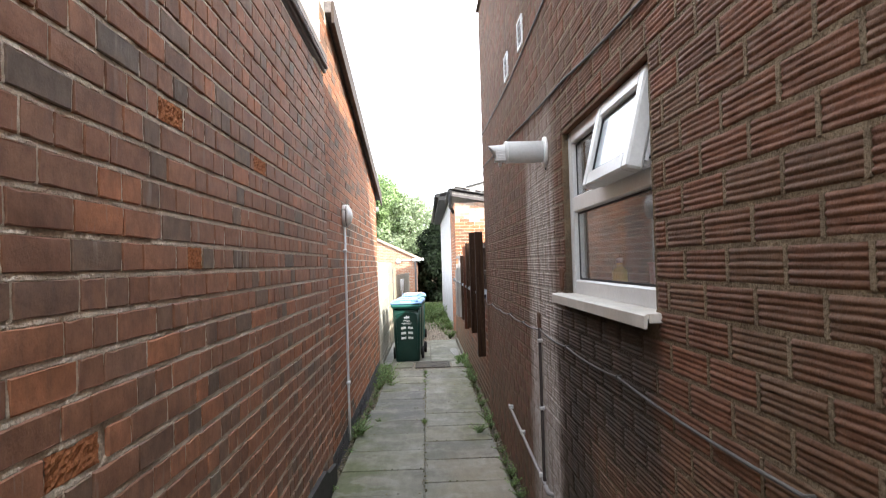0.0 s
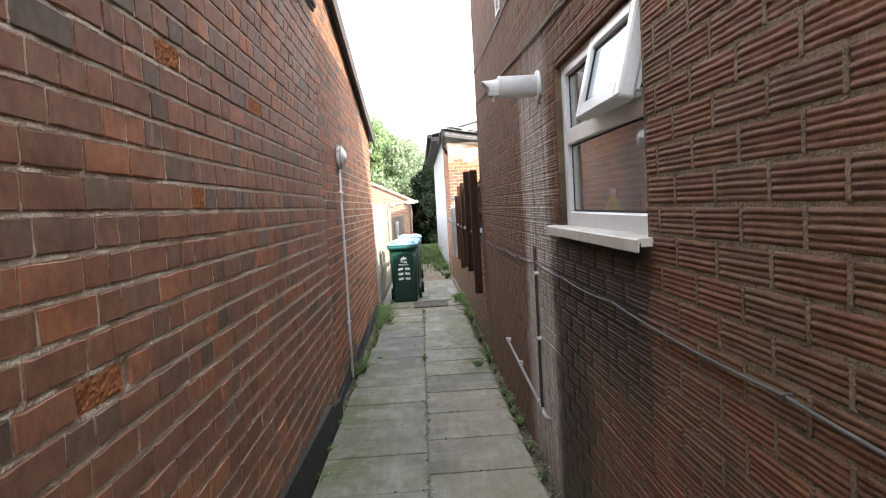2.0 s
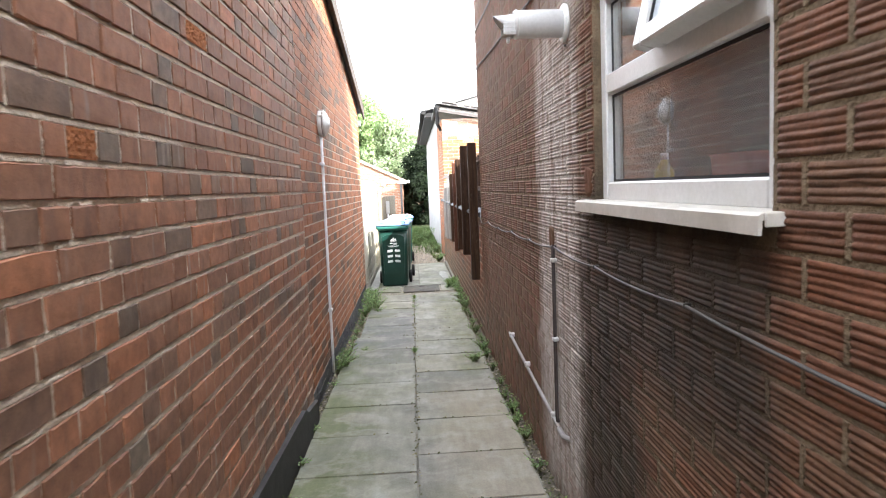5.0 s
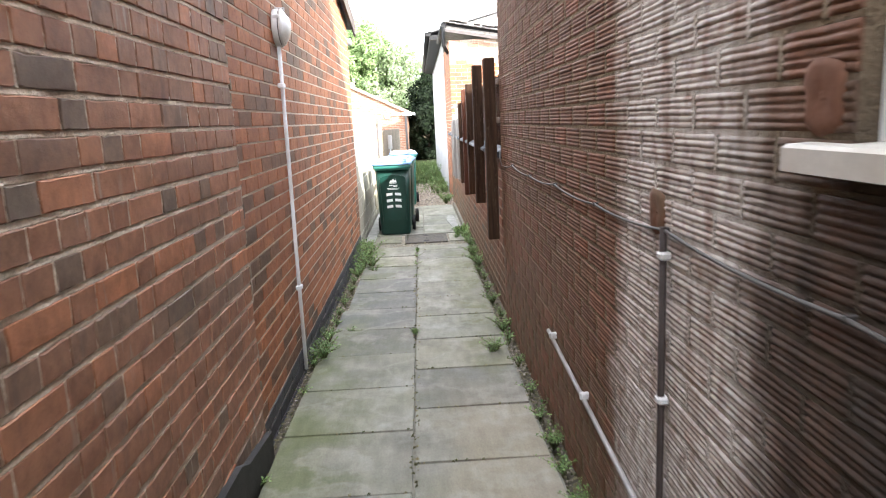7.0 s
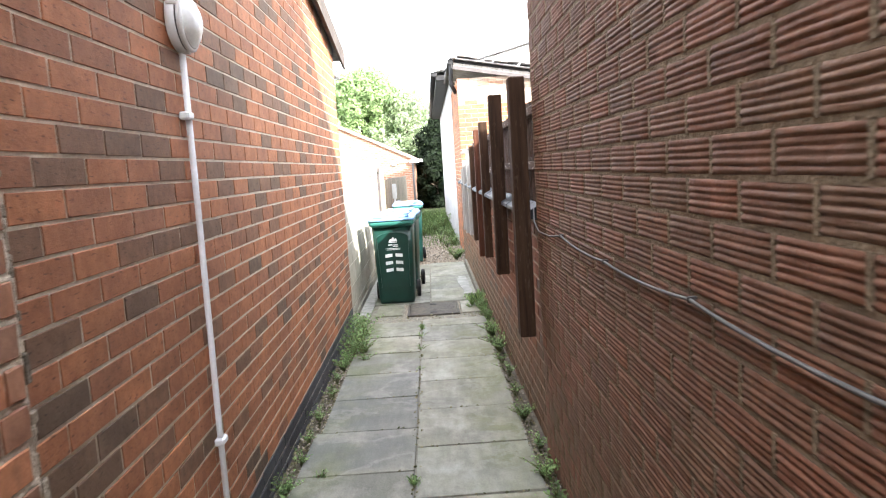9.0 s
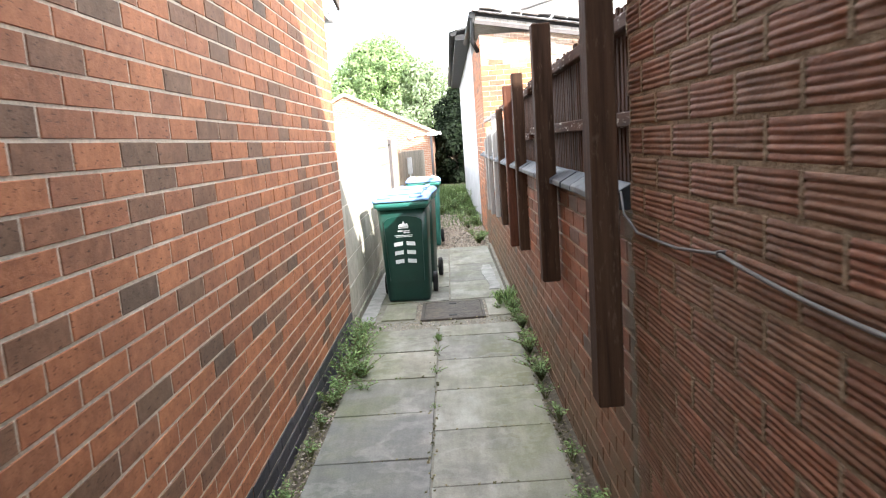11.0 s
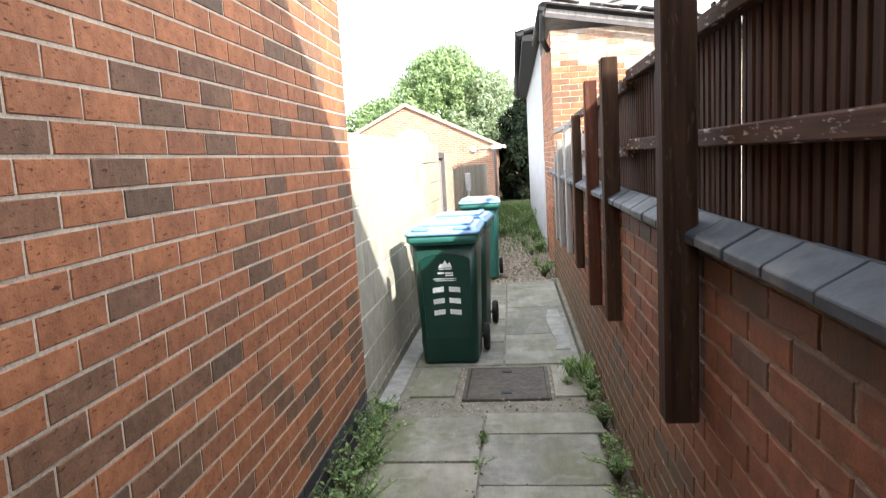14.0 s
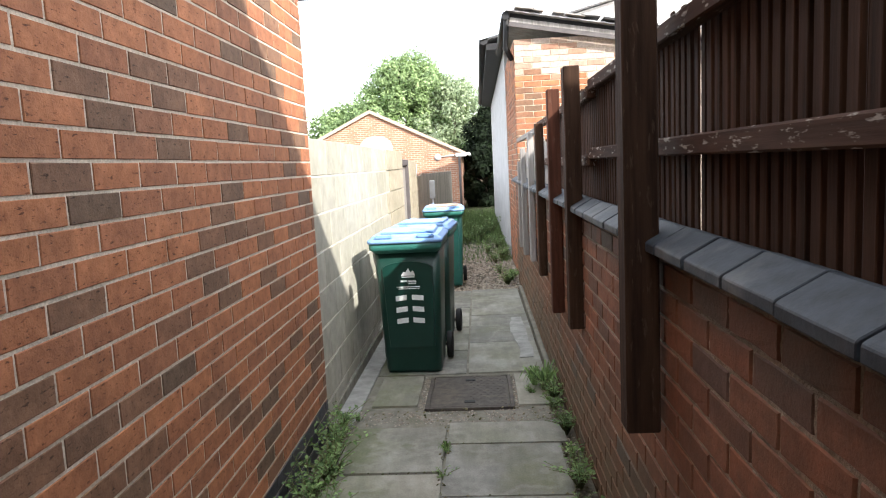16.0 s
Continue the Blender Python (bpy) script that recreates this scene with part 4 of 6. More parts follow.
cable = thing("upper_cable", "thin cable rising slowly along the upper brick wall", "cable")
part("sheath", tube(sagging(RX, [(0.8, 2.29), (1.83, 2.352), (2.88, 2.421), (4.6, 2.51), (7.12, 2.64)], 0.006), 0.006, 6), CABLE, cable)
cable = thing("upper_cable", "dark cable high on the brick wall", "cable")
part("sheath", tube(sagging(RX, [(2.4, 2.95), (4.7, 2.9), (7.12, 2.97)], 0.005), 0.005, 6), CABLE_DARK, cable)
pipe = thing("waste_pipe", "thin dark upright pipe ending at a low elbow", "pipe")
part("upright", tube([(RX - 0.006, 3.7, 1.27), (RX - 0.006, 3.7, 0.46), (RX - 0.006, 3.68, 0.44)], 0.009, 10), COPPER_PAINTED, pipe)
for z in (0.83, 1.2):
    part("clip", boxed(RX - 0.018, R_X, 3.684, 3.716, z - 0.01, z + 0.01, bev=0.005), PLASTIC_WHITE, pipe)
pipe = thing("condensate_pipe", "thin white plastic pipe sloping along the foot of the wall", "pipe")
part("run", tube([(RX - 0.01, 5.2, 0.535), (RX - 0.01, 4.5, 0.485), (RX - 0.01, 3.72, 0.43), (RX - 0.01, 3.62, 0.42)], 0.009, 10), PIPE_GREY, pipe)
part("elbow", tube([(RX - 0.01, 3.64, 0.42), (RX - 0.012, 3.55, 0.417), (RX + 0.02, 3.5, 0.417)], 0.013, 10), PIPE_GREY, pipe)
for y in (5.1, 4.5, 3.76):
    part("clip", boxed(RX - 0.024, R_X, y - 0.009, y + 0.009, 0.419 + (y - 3.6) * 0.071, 0.45 + (y - 3.6) * 0.071, bev=0.005), PLASTIC_WHITE, pipe)
rb = random.Random(9)
for y, z in ((3.78, 1.295), (3.1, 1.555)):
    patch = thing("wall_patch", "crumbling brown mortar patch round a blocked hole", "patch")
    bm = bmesh.new()
    spokes, rings = 18, []
    for f, out in ((1.0, -0.004), (0.94, 0.007), (0.7, 0.0105), (0.4, 0.0095), (0.12, 0.008)):
        ring = []
        for k in range(spokes):
            a = k * 2 * math.pi / spokes
            r = 0.052 * f * (1 + 0.16 * noise.noise(Vector((y + math.cos(a), z + math.sin(a), 3)) * 1.7)) / max(abs(math.cos(a)), abs(math.sin(a))) ** 0.6
            ring.append(bm.verts.new((R_X - out - 0.0015 * rb.uniform(-1, 1), y + r * math.cos(a), z + r * 1.1 * math.sin(a))))
        rings.append(ring)
    for u, v in zip(rings, rings[1:]):
        for k in range(spokes):
            bm.faces.new((u[k], u[(k + 1) % spokes], v[(k + 1) % spokes], v[k])).smooth = True
    bm.faces.new(rings[-1])
    bmesh.ops.recalc_face_normals(bm, faces=bm.faces)
    part("mortar", bm, RENDER_BROWN, patch)
for y in (4.85, 4.13):
    vent = thing("wall_vent", "small white framed vent high in the brick wall", "vent")
    for a in ((y - 0.1, y + 0.1, 2.96, 2.975), (y - 0.1, y + 0.1, 3.125, 3.14), (y - 0.1, y - 0.085, 2.975, 3.125), (y + 0.085, y + 0.1, 2.975, 3.125)):
        part("frame", boxed(R_X - 0.014, R_X - 0.001, *a, bev=0.002), PLASTIC_WHITE, vent)
    for k in range(4):
        part("louvre", boxed(R_X - 0.008, R_X - 0.002, y - 0.085, y + 0.085, 2.985 + 0.036 * k, 3.005 + 0.036 * k), CABLE_DARK, vent)

# ---- lamp and conduit on the orange wall ----
lamp = thing("bulkhead_lamp", "round white bulkhead lamp with a clear ribbed lens", "lamp")
turn_in = Matrix.Translation((B_X + 0.003, 6.13, 2.1)) @ Matrix.Rotation(radians(90), 4, "Y")
part("base", lathe([(0.094, 0), (0.1, 0.004), (0.1, 0.03), (0.096, 0.034), (0.096, 0.038), (0.101, 0.042), (0.101, 0.05), (0.094, 0.055), (0.05, 0.055)], 36, turn_in), PLASTIC_WHITE, lamp)
part("seal", lathe([(0.0965, 0.0335), (0.0975, 0.036), (0.0965, 0.0385)], 36, turn_in), CABLE_DARK, lamp, "dark rubber seal")
ribs = [(0.09 - 0.0035 * k, 0.054 + 0.034 * math.sin(k / 22 * math.pi / 2) + (0.0022 if k % 2 else 0.0)) for k in range(23)]
part("lens", lathe(ribs, 36, turn_in), LAMP_GLASS, lamp, "clear domed lens with fine ribs")
part("lens_clip", boxed(B_X + 0.01, B_X + 0.066, 6.12, 6.14, 2.185, 2.208, bev=0.004), PLASTIC_WHITE, lamp)
for k in range(3):
    a = k * 2.1 + 0.5
    part("screw_lug", boxed(B_X + 0.01, B_X + 0.048, 6.13 + 0.098 * math.cos(a) - 0.01, 6.13 + 0.098 * math.cos(a) + 0.01, 2.1 + 0.098 * math.sin(a) - 0.01, 2.1 + 0.098 * math.sin(a) + 0.01, bev=0.004), PLASTIC_WHITE, lamp)
conduit = thing("cable_conduit", "thin white upright conduit clipped to the orange brick wall", "conduit")
part("tube", tube([(B_X + 0.018, 6.13, 2.01), (B_X + 0.018, 6.12, 1.4), (B_X + 0.018, 6.1, 0.7), (B_X + 0.02, 6.09, 0.08)], 0.011, 10), CONDUIT, conduit)
for z in (1.78, 0.595):
    part("clip", boxed(B_X, B_X + 0.036, 6.075, 6.135, z - 0.014, z + 0.014, bev=0.006), CONDUIT, conduit)

# ---- fence on the low wall ----
fence = thing("board_fence", "dark red-brown board fence on the low brick wall, with slits", "fence")
rng = random.Random(4)
front_mesh, back_mesh, grey_mesh = [], [], []
for k in range(4):
    for store, mat, w in ((front_mesh, BOARD_WOOD, 0.035), (back_mesh, BOARD_WOOD, 0.036), (grey_mesh, GREY_WOOD, 0.05)):
        bm = boxed(-0.006, 0.006, -w / 2, w / 2, 0, 1, bev=0.002)
        me = bpy.data.meshes.new("board")
        bm.to_mesh(me)
        bm.free()
        me.materials.append(mat)
        store.append(me)
y = R_END + 0.06
while y < 15.4:
    grey = y > 11.9
    for row, store in ((0, front_mesh), (1, back_mesh)):
        if row and (rng.random() < (0.5 if 8.3 < y < 8.95 else 0.04) or y > 13):
            continue
        ob = new("board", (grey_mesh if grey and not row else store)[rng.randrange(4)])
        ob.parent = fence
        top = 1.9 - 0.02 * (y - 8) + rng.uniform(-0.012, 0.012) - (0.16 + rng.uniform(-0.05, 0.05) if grey else 0)
        ob.matrix_basis = Matrix.Translation((0.742 + row * 0.05, y + row * 0.026, 1.285)) @ Matrix.Rotation(rng.uniform(-0.006, 0.006), 4, "X") @ Matrix.Diagonal((*((0.6, 0.86) if 8.36 < y < 8.72 and rng.random() < 0.6 else (1, 1)), top - 1.285, 1))
    y += 0.052
for z0, z1 in ((1.485, 1.535), (1.79, 1.84)):
    for a, b in ((R_END + 0.02, 9.8), (9.81, 12.4), (12.41, 15.4)):
        part("rail", boxed(0.685, 0.728, a, b, z0 - 0.012 * (a - 8), z1 - 0.012 * (a - 8), bev=0.005), RAIL_WOOD if a < 12 else GREY_WOOD, fence, "peeling horizontal rail")
for y, x0, x1, z0, z1, w, mat, lean, lab in (
        (7.12, 0.525, 0.605, 0.65, 1.965, 0.10, POST_WOOD, 0, "square dark brown fence post fixed to the wall face"),
        (8.478, 0.55, 0.64, 0.758, 2.02, 0.085, POST_WOOD, 0.3, "square dark brown fence post fixed to the wall face"),
        (9.91, 0.59, 0.665, 0.685, 1.925, 0.09, POST_WOOD, -0.4, "square weathered dark fence post fixed to the wall face"),
        (10.64, 0.585, 0.655, 0.60, 1.9, 0.075, POST_RED, 0.3, "reddish brown fence post fixed to the wall face"),
        (11.6, 0.60, 0.66, 0.66, 1.76, 0.09, POST_WOOD, -1, "short dark brown fence post fixed to the wall face"),
        (12.5, 0.60, 0.65, 0.64, 1.74, 0.1, GREY_WOOD, 1, "weathered grey fence post on the wall face"),
        (13.3, 0.60, 0.65, 0.58, 1.62, 0.1, GREY_WOOD, -1.5, "weathered grey fence post on the wall face"),
        (14.2, 0.61, 0.65, 0.55, 1.5, 0.1, GREY_WOOD, 1, "weathered grey fence post on the wall face")):
    post = thing("fence_post", lab, "post", "posts along the fence")
    ob = part("timber", boxed(x0, x1, y - w / 2, y + w / 2, z0, z1, bev=0.005, m=Matrix.Rotation(radians(lean) * 0.2, 4, "Y")), mat, post)


# ---- sloped coping ----
coping = thing("wall_coping", "sloping blue-grey coping tiles on the low brick wall", "coping")
cop_mesh = []
for k in range(4):
    bm = prism_y([(0.606, 1.254), (0.655, 1.238), (0.86, 1.238), (0.84, 1.25), (0.705, 1.317), (0.683, 1.321), (0.611, 1.281), (0.606, 1.276)], 0, 0.215)
    bmesh.ops.bevel(bm, geom=bm.edges[:], offset=0.002, segments=1, affect="EDGES")
    me = bpy.data.meshes.new("coping_tile")
    bm.to_mesh(me)
    bm.free()
    me.materials.append(COPING)
    cop_mesh.append(me)
y = 7.229
while y < 15.25:
    ob = new("coping_tile", cop_mesh[rng.randrange(4)])
    ob.parent = coping
    ob.matrix_basis = pose(rng.uniform(-0.003, 0.003), y, rng.uniform(-0.001, 0.001), rng.uniform(-0.25, 0.25), 0, 0)
    y += 0.2265

# ---- bins ----
def wheelie_bin(at, label, green, tan=False, marks=True):
    b = thing("wheelie_bin", label, "bin", "bins beside the block wall", at @ Matrix.Diagonal((0.98, 0.87, 1, 1)))
    body = part("body", tapered(bmesh.new(), [(0.2, 0.2, 0.58, 0.0, 0.03), (0.212, 0.19, 0.6, 0.03, 0.045), (0.226, 0.14, 0.64, 0.5, 0.05), (0.24, 0.09, 0.68, 0.9, 0.055)]), green, b)
    # the raised front panel with its curved top
    fy = lambda z: 0.188 - 0.11 * z
    bm = bmesh.new()
    arc = [(-0.165, 0.2), (0.165, 0.2)] + [(0.185 * math.cos(radians(a)) , 0.78 + 0.06 * math.sin(radians(a))) for a in range(10, 171, 16)]
    f = [bm.verts.new((x, fy(z) - 0.012, z)) for x, z in arc]
    g = [bm.verts.new((x * 1.03, fy(z) + 0.012, z)) for x, z in arc]
    bm.faces.new(f)
    for k in range(len(f)):
        bm.faces.new((f[k], g[k], g[(k + 1) % len(f)], f[(k + 1) % len(f)]))
    bmesh.ops.recalc_face_normals(bm, faces=bm.faces)
    part("front_panel", bm, green, body)
    # same plastic as the body; its lighter tone is painted sunlight
    part("rim", tapered(bmesh.new(), [(0.238, 0.085, 0.685, 0.9, 0.055), (0.25, 0.03, 0.7, 0.922, 0.05), (0.262, 0.006, 0.71, 0.934, 0.04), (0.264, 0.002, 0.714, 0.982, 0.04)]), BIN_GREEN_SUNLIT, b, "green rim in a painted sunlit tone")
    lid = part("lid", tapered(bmesh.new(), [(0.262, 0.004, 0.722, 0.9825, 0.04), (0.27, -0.012, 0.724, 0.979, 0.04), (0.271, -0.013, 0.724, 0.996, 0.04), (0.264, -0.003, 0.722, 1.006, 0.04), (0.252, 0.02, 0.718, 1.01, 0.045), (0.245, 0.035, 0.715, 1.024, 0.045), (0.236, 0.05, 0.71, 1.028, 0.045)]), LID_BLUE, b, "blue hinged lid")
    part("lid_panel", boxed(-0.2, 0.2, 0.1 if tan else 0.17, 0.62, 1.0285, 1.044, bev=0.007, seg=2), LID_TAN if tan else LID_BLUE, lid)
    for x in (-0.15, 0.15):
        part("lid_grip", boxed(x - 0.062, x + 0.062, 0.0, 0.06, 1.009, 1.036, bev=0.008, seg=2), LID_BLUE, lid)
        part("hinge_knuckle", boxed(x - 0.03, x + 0.03, 0.69, 0.752, 0.99, 1.045, bev=0.01), LID_BLUE, lid)
    part("hinge_bar", tube([(-0.22, 0.75, 0.97), (0.22, 0.75, 0.97)], 0.014, 10), green, b)
    for x in (-0.2, 0.2):
        part("handle_arm", boxed(x - 0.015, x + 0.015, 0.68, 0.765, 0.93, 0.985, bev=0.006), green, b)
    part("axle", tube([(-0.26, 0.64, 0.1), (0.26, 0.64, 0.1)], 0.011, 8), TYRE, b)
    for s in (-1, 1):
        wm = Matrix.Translation((s * 0.225, 0.64, 0.1)) @ Matrix.Rotation(radians(90 * s), 4, "Y")
        wheel = part("wheel", lathe([(0.06, -0.002), (0.1, 0.0), (0.104, 0.012), (0.104, 0.036), (0.098, 0.046), (0.07, 0.046), (0.066, 0.036)], 28, wm), TYRE, b)
        part("hub", lathe([(0.066, 0.005), (0.066, 0.034), (0.03, 0.038), (0.024, 0.048), (0.01, 0.05)], 20, wm), GASKET, wheel)
    if marks:
        # faded white print and brushed white marks
        def mark(name, x0, x1, z0, z1, owner=body, slope=0.0):
            bm = bmesh.new()
            q = [bm.verts.new((x, fy(z) - 0.0135, z + slope * x)) for x, z in ((x0, z0), (x1, z0), (x1, z1), (x0, z1))]
            bm.faces.new(q)
            part(name, bm, PAINT_WHITE, owner)
        bm = bmesh.new()
        q = [bm.verts.new((x, fy(z) - 0.0135, z)) for x, z in ((-0.05, 0.735), (0.055, 0.735), (0.04, 0.775), (0.022, 0.76), (0.006, 0.79), (-0.014, 0.762), (-0.03, 0.765))]
        bm.faces.new(q)
        part("emblem", bm, PAINT_WHITE, body)
        for x0, x1, z, h in ((-0.045, 0.05, 0.722, 0.008), (-0.055, -0.005, 0.69, 0.013), (0.0, 0.06, 0.69, 0.01), (0.0, 0.06, 0.674, 0.01), (-0.09, 0.085, 0.65, 0.007), (-0.075, 0.08, 0.637, 0.006)):
            mark("printed_bar", x0, x1, z, z + h)
        for x0, x1, s in ((-0.1, -0.015, 0.12), (0.02, 0.105, -0.1)):
            for z in (0.39, 0.475, 0.56):
                mark("painted_bar", x0, x1, z, z + 0.038, body, s)
    return b


wheelie_bin(pose(-0.355, 11.3, ground_z(11.5) + 0.002, 0, 0, -1.5), "dark green wheelie bin with a blue lid and white painted marks", BIN_GREEN)
wheelie_bin(pose(-0.335, 12.2, ground_z(12.5) + 0.002, 0, 0, -4), "dark green wheelie bin with a pale blue lid, behind another bin", BIN_GREEN, marks=False)
# the whole body takes the lighter, sunlit copy of the green
wheelie_bin(pose(-0.275, 15.05, ground_z(15.4) + 0.002, 0, 0, 2), "green wheelie bin in a painted sunlit tone with a bleached tan lid panel on gravel", BIN_GREEN_SUNLIT, tan=True, marks=False)

# ---- manhole ----
gz = ground_z(11.0)
cover = thing("manhole_cover", "rusty cast iron manhole cover with a studded plate", "manhole cover")
tilt = pose(0, 11.0, gz, math.degrees(math.atan(-0.0125)), 0, 0)
for a in ((-0.215, -0.19, -0.33, 0.33), (0.32, 0.345, -0.33, 0.33), (-0.19, 0.32, -0.33, -0.305), (-0.19, 0.32, 0.305, 0.33)):
    part("frame", boxed(*a, -0.04, 0.005, bev=0.002, m=tilt), IRON, cover)
plate = part("plate", boxed(-0.186, 0.316, -0.301, 0.301, -0.04, 0.004, bev=0.003, m=tilt), IRON, cover)
studs = bmesh.new()
for i in range(11):
    for j in range(8):
        x, yy = 0.07 + i * 0.022, -0.26 + j * 0.074 + (0.037 if i % 2 else 0)
        slab_box(studs, x - 0.008, x + 0.008, yy - 0.014, yy + 0.014, 0.003, 0.0056, m=tilt)
part("stud", studs, IRON, plate)
for yy in (-0.22, 0.22):
    part("lifting_eye", boxed(0.03, 0.1, yy - 0.022, yy + 0.022, 0.003, 0.009, bev=0.003, m=tilt), GASKET, plate)

# ---- block wall, gate and fence on the west side ----
K_X = -0.765
block_wall = structure("wall_block", boxed(K_X - 0.2, K_X - 0.003, B_END + 0.002, 15.05, -0.4, 1.69), mortar_material("block_mortar", (0.66, 0.63, 0.54), None, 0.8), "pale concrete block garden wall", "wall")
structure("plinth_block", boxed(K_X - 0.01, K_X + 0.014, B_END + 0.01, 15.0, -0.4, 0.06, bev=0.006), CONCRETE, "rough concrete footing of the block wall", "plinth")
gate = thing("garden_gate", "dark grey timber gate in the block wall", "gate")
part("frame", boxed(K_X - 0.12, K_X - 0.02, 15.08, 15.2, -0.3, 1.6, bev=0.004), FASCIA_DARK, gate)
part("frame", boxed(K_X - 0.12, K_X - 0.02, 15.98, 16.08, -0.3, 1.6, bev=0.004), FASCIA_DARK, gate)
part("head", boxed(K_X - 0.12, K_X - 0.02, 15.2, 15.98, 1.52, 1.6, bev=0.004), FASCIA_DARK, gate)
for k in range(7):
    part("board", boxed(K_X - 0.09, K_X - 0.06, 15.205 + k * 0.11, 15.31 + k * 0.11, -0.03, 1.5, bev=0.004), GREY_WOOD, gate)
pier = structure("wall_pier", prism([(16.1, -0.4), (18.0, -0.4), (18.0, 1.33), (17.0, 1.34), (16.995, 1.59), (16.1, 1.59)], K_X - 0.2, K_X - 0.003), BLOCK_TAN, "tan block pier beside the gate", "wall")
far_fence = thing("garden_fence", "faded brown board fence along the garden", "fence")
for k in range(86):
    y = 18.03 + k * 0.15
    part("board", boxed(K_X - 0.03, K_X - 0.01, y, y + 0.142, -0.35, 1.37 - 0.008 * (y - 18) + rng.uniform(-0.01, 0.01)), FENCE_FAR, far_fence)
box = thing("utility_box", "small white box on a post by the garden fence", "box")
part("post", tube([(K_X + 0.06, 19.5, ground_z(19.5) - 0.05), (K_X + 0.06, 19.5, 0.9)], 0.02, 8), CONDUIT, box)
part("case", boxed(K_X + 0.01, K_X + 0.11, 19.45, 19.55, 0.88, 1.22, bev=0.01), PLASTIC_WHITE, box)

# ---- garage at the end ----
def far_brick(name):
    m, nt, b = nodes_of(name, 0.9, 0.2)
    t = node(nt, "ShaderNodeTexBrick", Scale=1.0)
    t.inputs["Color1"].default_value, t.inputs["Color2"].default_value, t.inputs["Mortar"].default_value = (0.32, 0.14, 0.082, 1), (0.39, 0.195, 0.12, 1), (0.42, 0.35, 0.28, 1)
    t.inputs["Mortar Size"].default_value, t.inputs["Brick Width"].default_value, t.inputs["Row Height"].default_value = 0.009, 0.225, 0.075
    s = axes(nt)
    c = nt.nodes.new("ShaderNodeCombineXYZ")
    nt.links.new(maths(nt, "ADD", s[0], s[1]), c.inputs[0])
    nt.links.new(s[2], c.inputs[1])
    nt.links.new(c.outputs[0], t.inputs["Vector"])
    col = blend(nt, 0.5, t.outputs["Color"], ramp(nt, grain(nt, 3, 5), [(0.3, (0.7, 0.7, 0.7)), (0.7, (1.2, 1.2, 1.2))]), "MULTIPLY")
    nt.links.new(col, b.inputs["Base Color"])
    return m


FAR_BRICK = far_brick("garage_brick")
garage = thing("garage", "small gabled orange brick garage with pale verge boards", "garage")
GY, GL, GR, GAX, GAZ, GEZ = 32.6, -7.3, -0.45, -3.85, 3.6, 1.95
part("wall", prism_y([(GL, -0.5), (GR, -0.5), (GR, GEZ), (GAX, GAZ), (GL, GEZ)], GY, GY + 7), FAR_BRICK, garage)
sl = (GAZ - GEZ) / (GR - GAX)
part("roof", prism_y([(GAX, GAZ + 0.01), (GR + 0.25, GEZ - 0.25 * sl + 0.01), (GR + 0.25, GEZ - 0.25 * sl + 0.09), (GAX, GAZ + 0.1)], GY - 0.05, GY + 7.1), ROOF_TILE, garage)
part("roof", prism_y([(GAX - 0.001, GAZ + 0.01), (GL - 0.25, GEZ - 0.25 * sl + 0.01), (GL - 0.25, GEZ - 0.25 * sl + 0.09), (GAX - 0.001, GAZ + 0.1)], GY - 0.05, GY + 7.1), ROOF_TILE, garage)
part("barge_board", prism_y([(GAX, GAZ - 0.02), (GR + 0.25, GEZ - 0.25 * sl - 0.02), (GR + 0.25, GEZ - 0.25 * sl + 0.1), (GAX, GAZ + 0.11)], GY - 0.1, GY - 0.052), BARGE, garage, "pale barge board")
part("barge_board", prism_y([(GAX - 0.001, GAZ - 0.02), (GL - 0.25, GEZ - 0.25 * sl - 0.02), (GL - 0.25, GEZ - 0.25 * sl + 0.1), (GAX - 0.001, GAZ + 0.11)], GY - 0.1, GY - 0.052), BARGE, garage)
arch = [(-4.3, 1.9), (-3.05, 1.9)] + [(-3.675 + 0.625 * math.cos(radians(a)), 2.3 + 0.42 * math.sin(radians(a))) for a in range(0, 181, 15)]
part("arched_panel", prism_y(arch, GY - 0.03, GY - 0.004), PLASTIC_WHITE, garage, "white arched panel")
part("downpipe", tube([(GR - 0.06, GY - 0.1, 1.85), (GR - 0.06, GY - 0.1, -0.4)], 0.045, 10), FASCIA_DARK, garage)
part("gutter", tube([(GR + 0.3, GY - 0.15, 1.88), (GR + 0.3, GY + 7, 1.88)], 0.06, 10), PLASTIC_WHITE, garage)
part("hopper", boxed(GR - 0.2, GR + 0.22, GY - 0.18, GY - 0.06, 1.78, 1.92, bev=0.02), PLASTIC_WHITE, garage)
part("lamp_conduit", tube([(-1.2, GY - 0.03, 1.81), (-0.62, GY - 0.03, 1.86)], 0.022, 8), PLASTIC_WHITE, garage)
side_window = part("window", boxed(-2.62, -2.16, GY - 0.06, GY - 0.005, 0.86, 1.6, bev=0.012), UPVC, garage, "small white framed window")
part("pane", boxed(-2.55, -2.36, GY - 0.075, GY - 0.062, 0.95, 1.5), BLIND, side_window)
part("wall_lamp", lathe([(0.12, 0), (0.13, 0.03), (0.08, 0.08), (0.02, 0.09)], 18, Matrix.Translation((-1.33, GY - 0.004, 1.8)) @ Matrix.Rotation(radians(90), 4, "X")), PLASTIC_WHITE, garage)

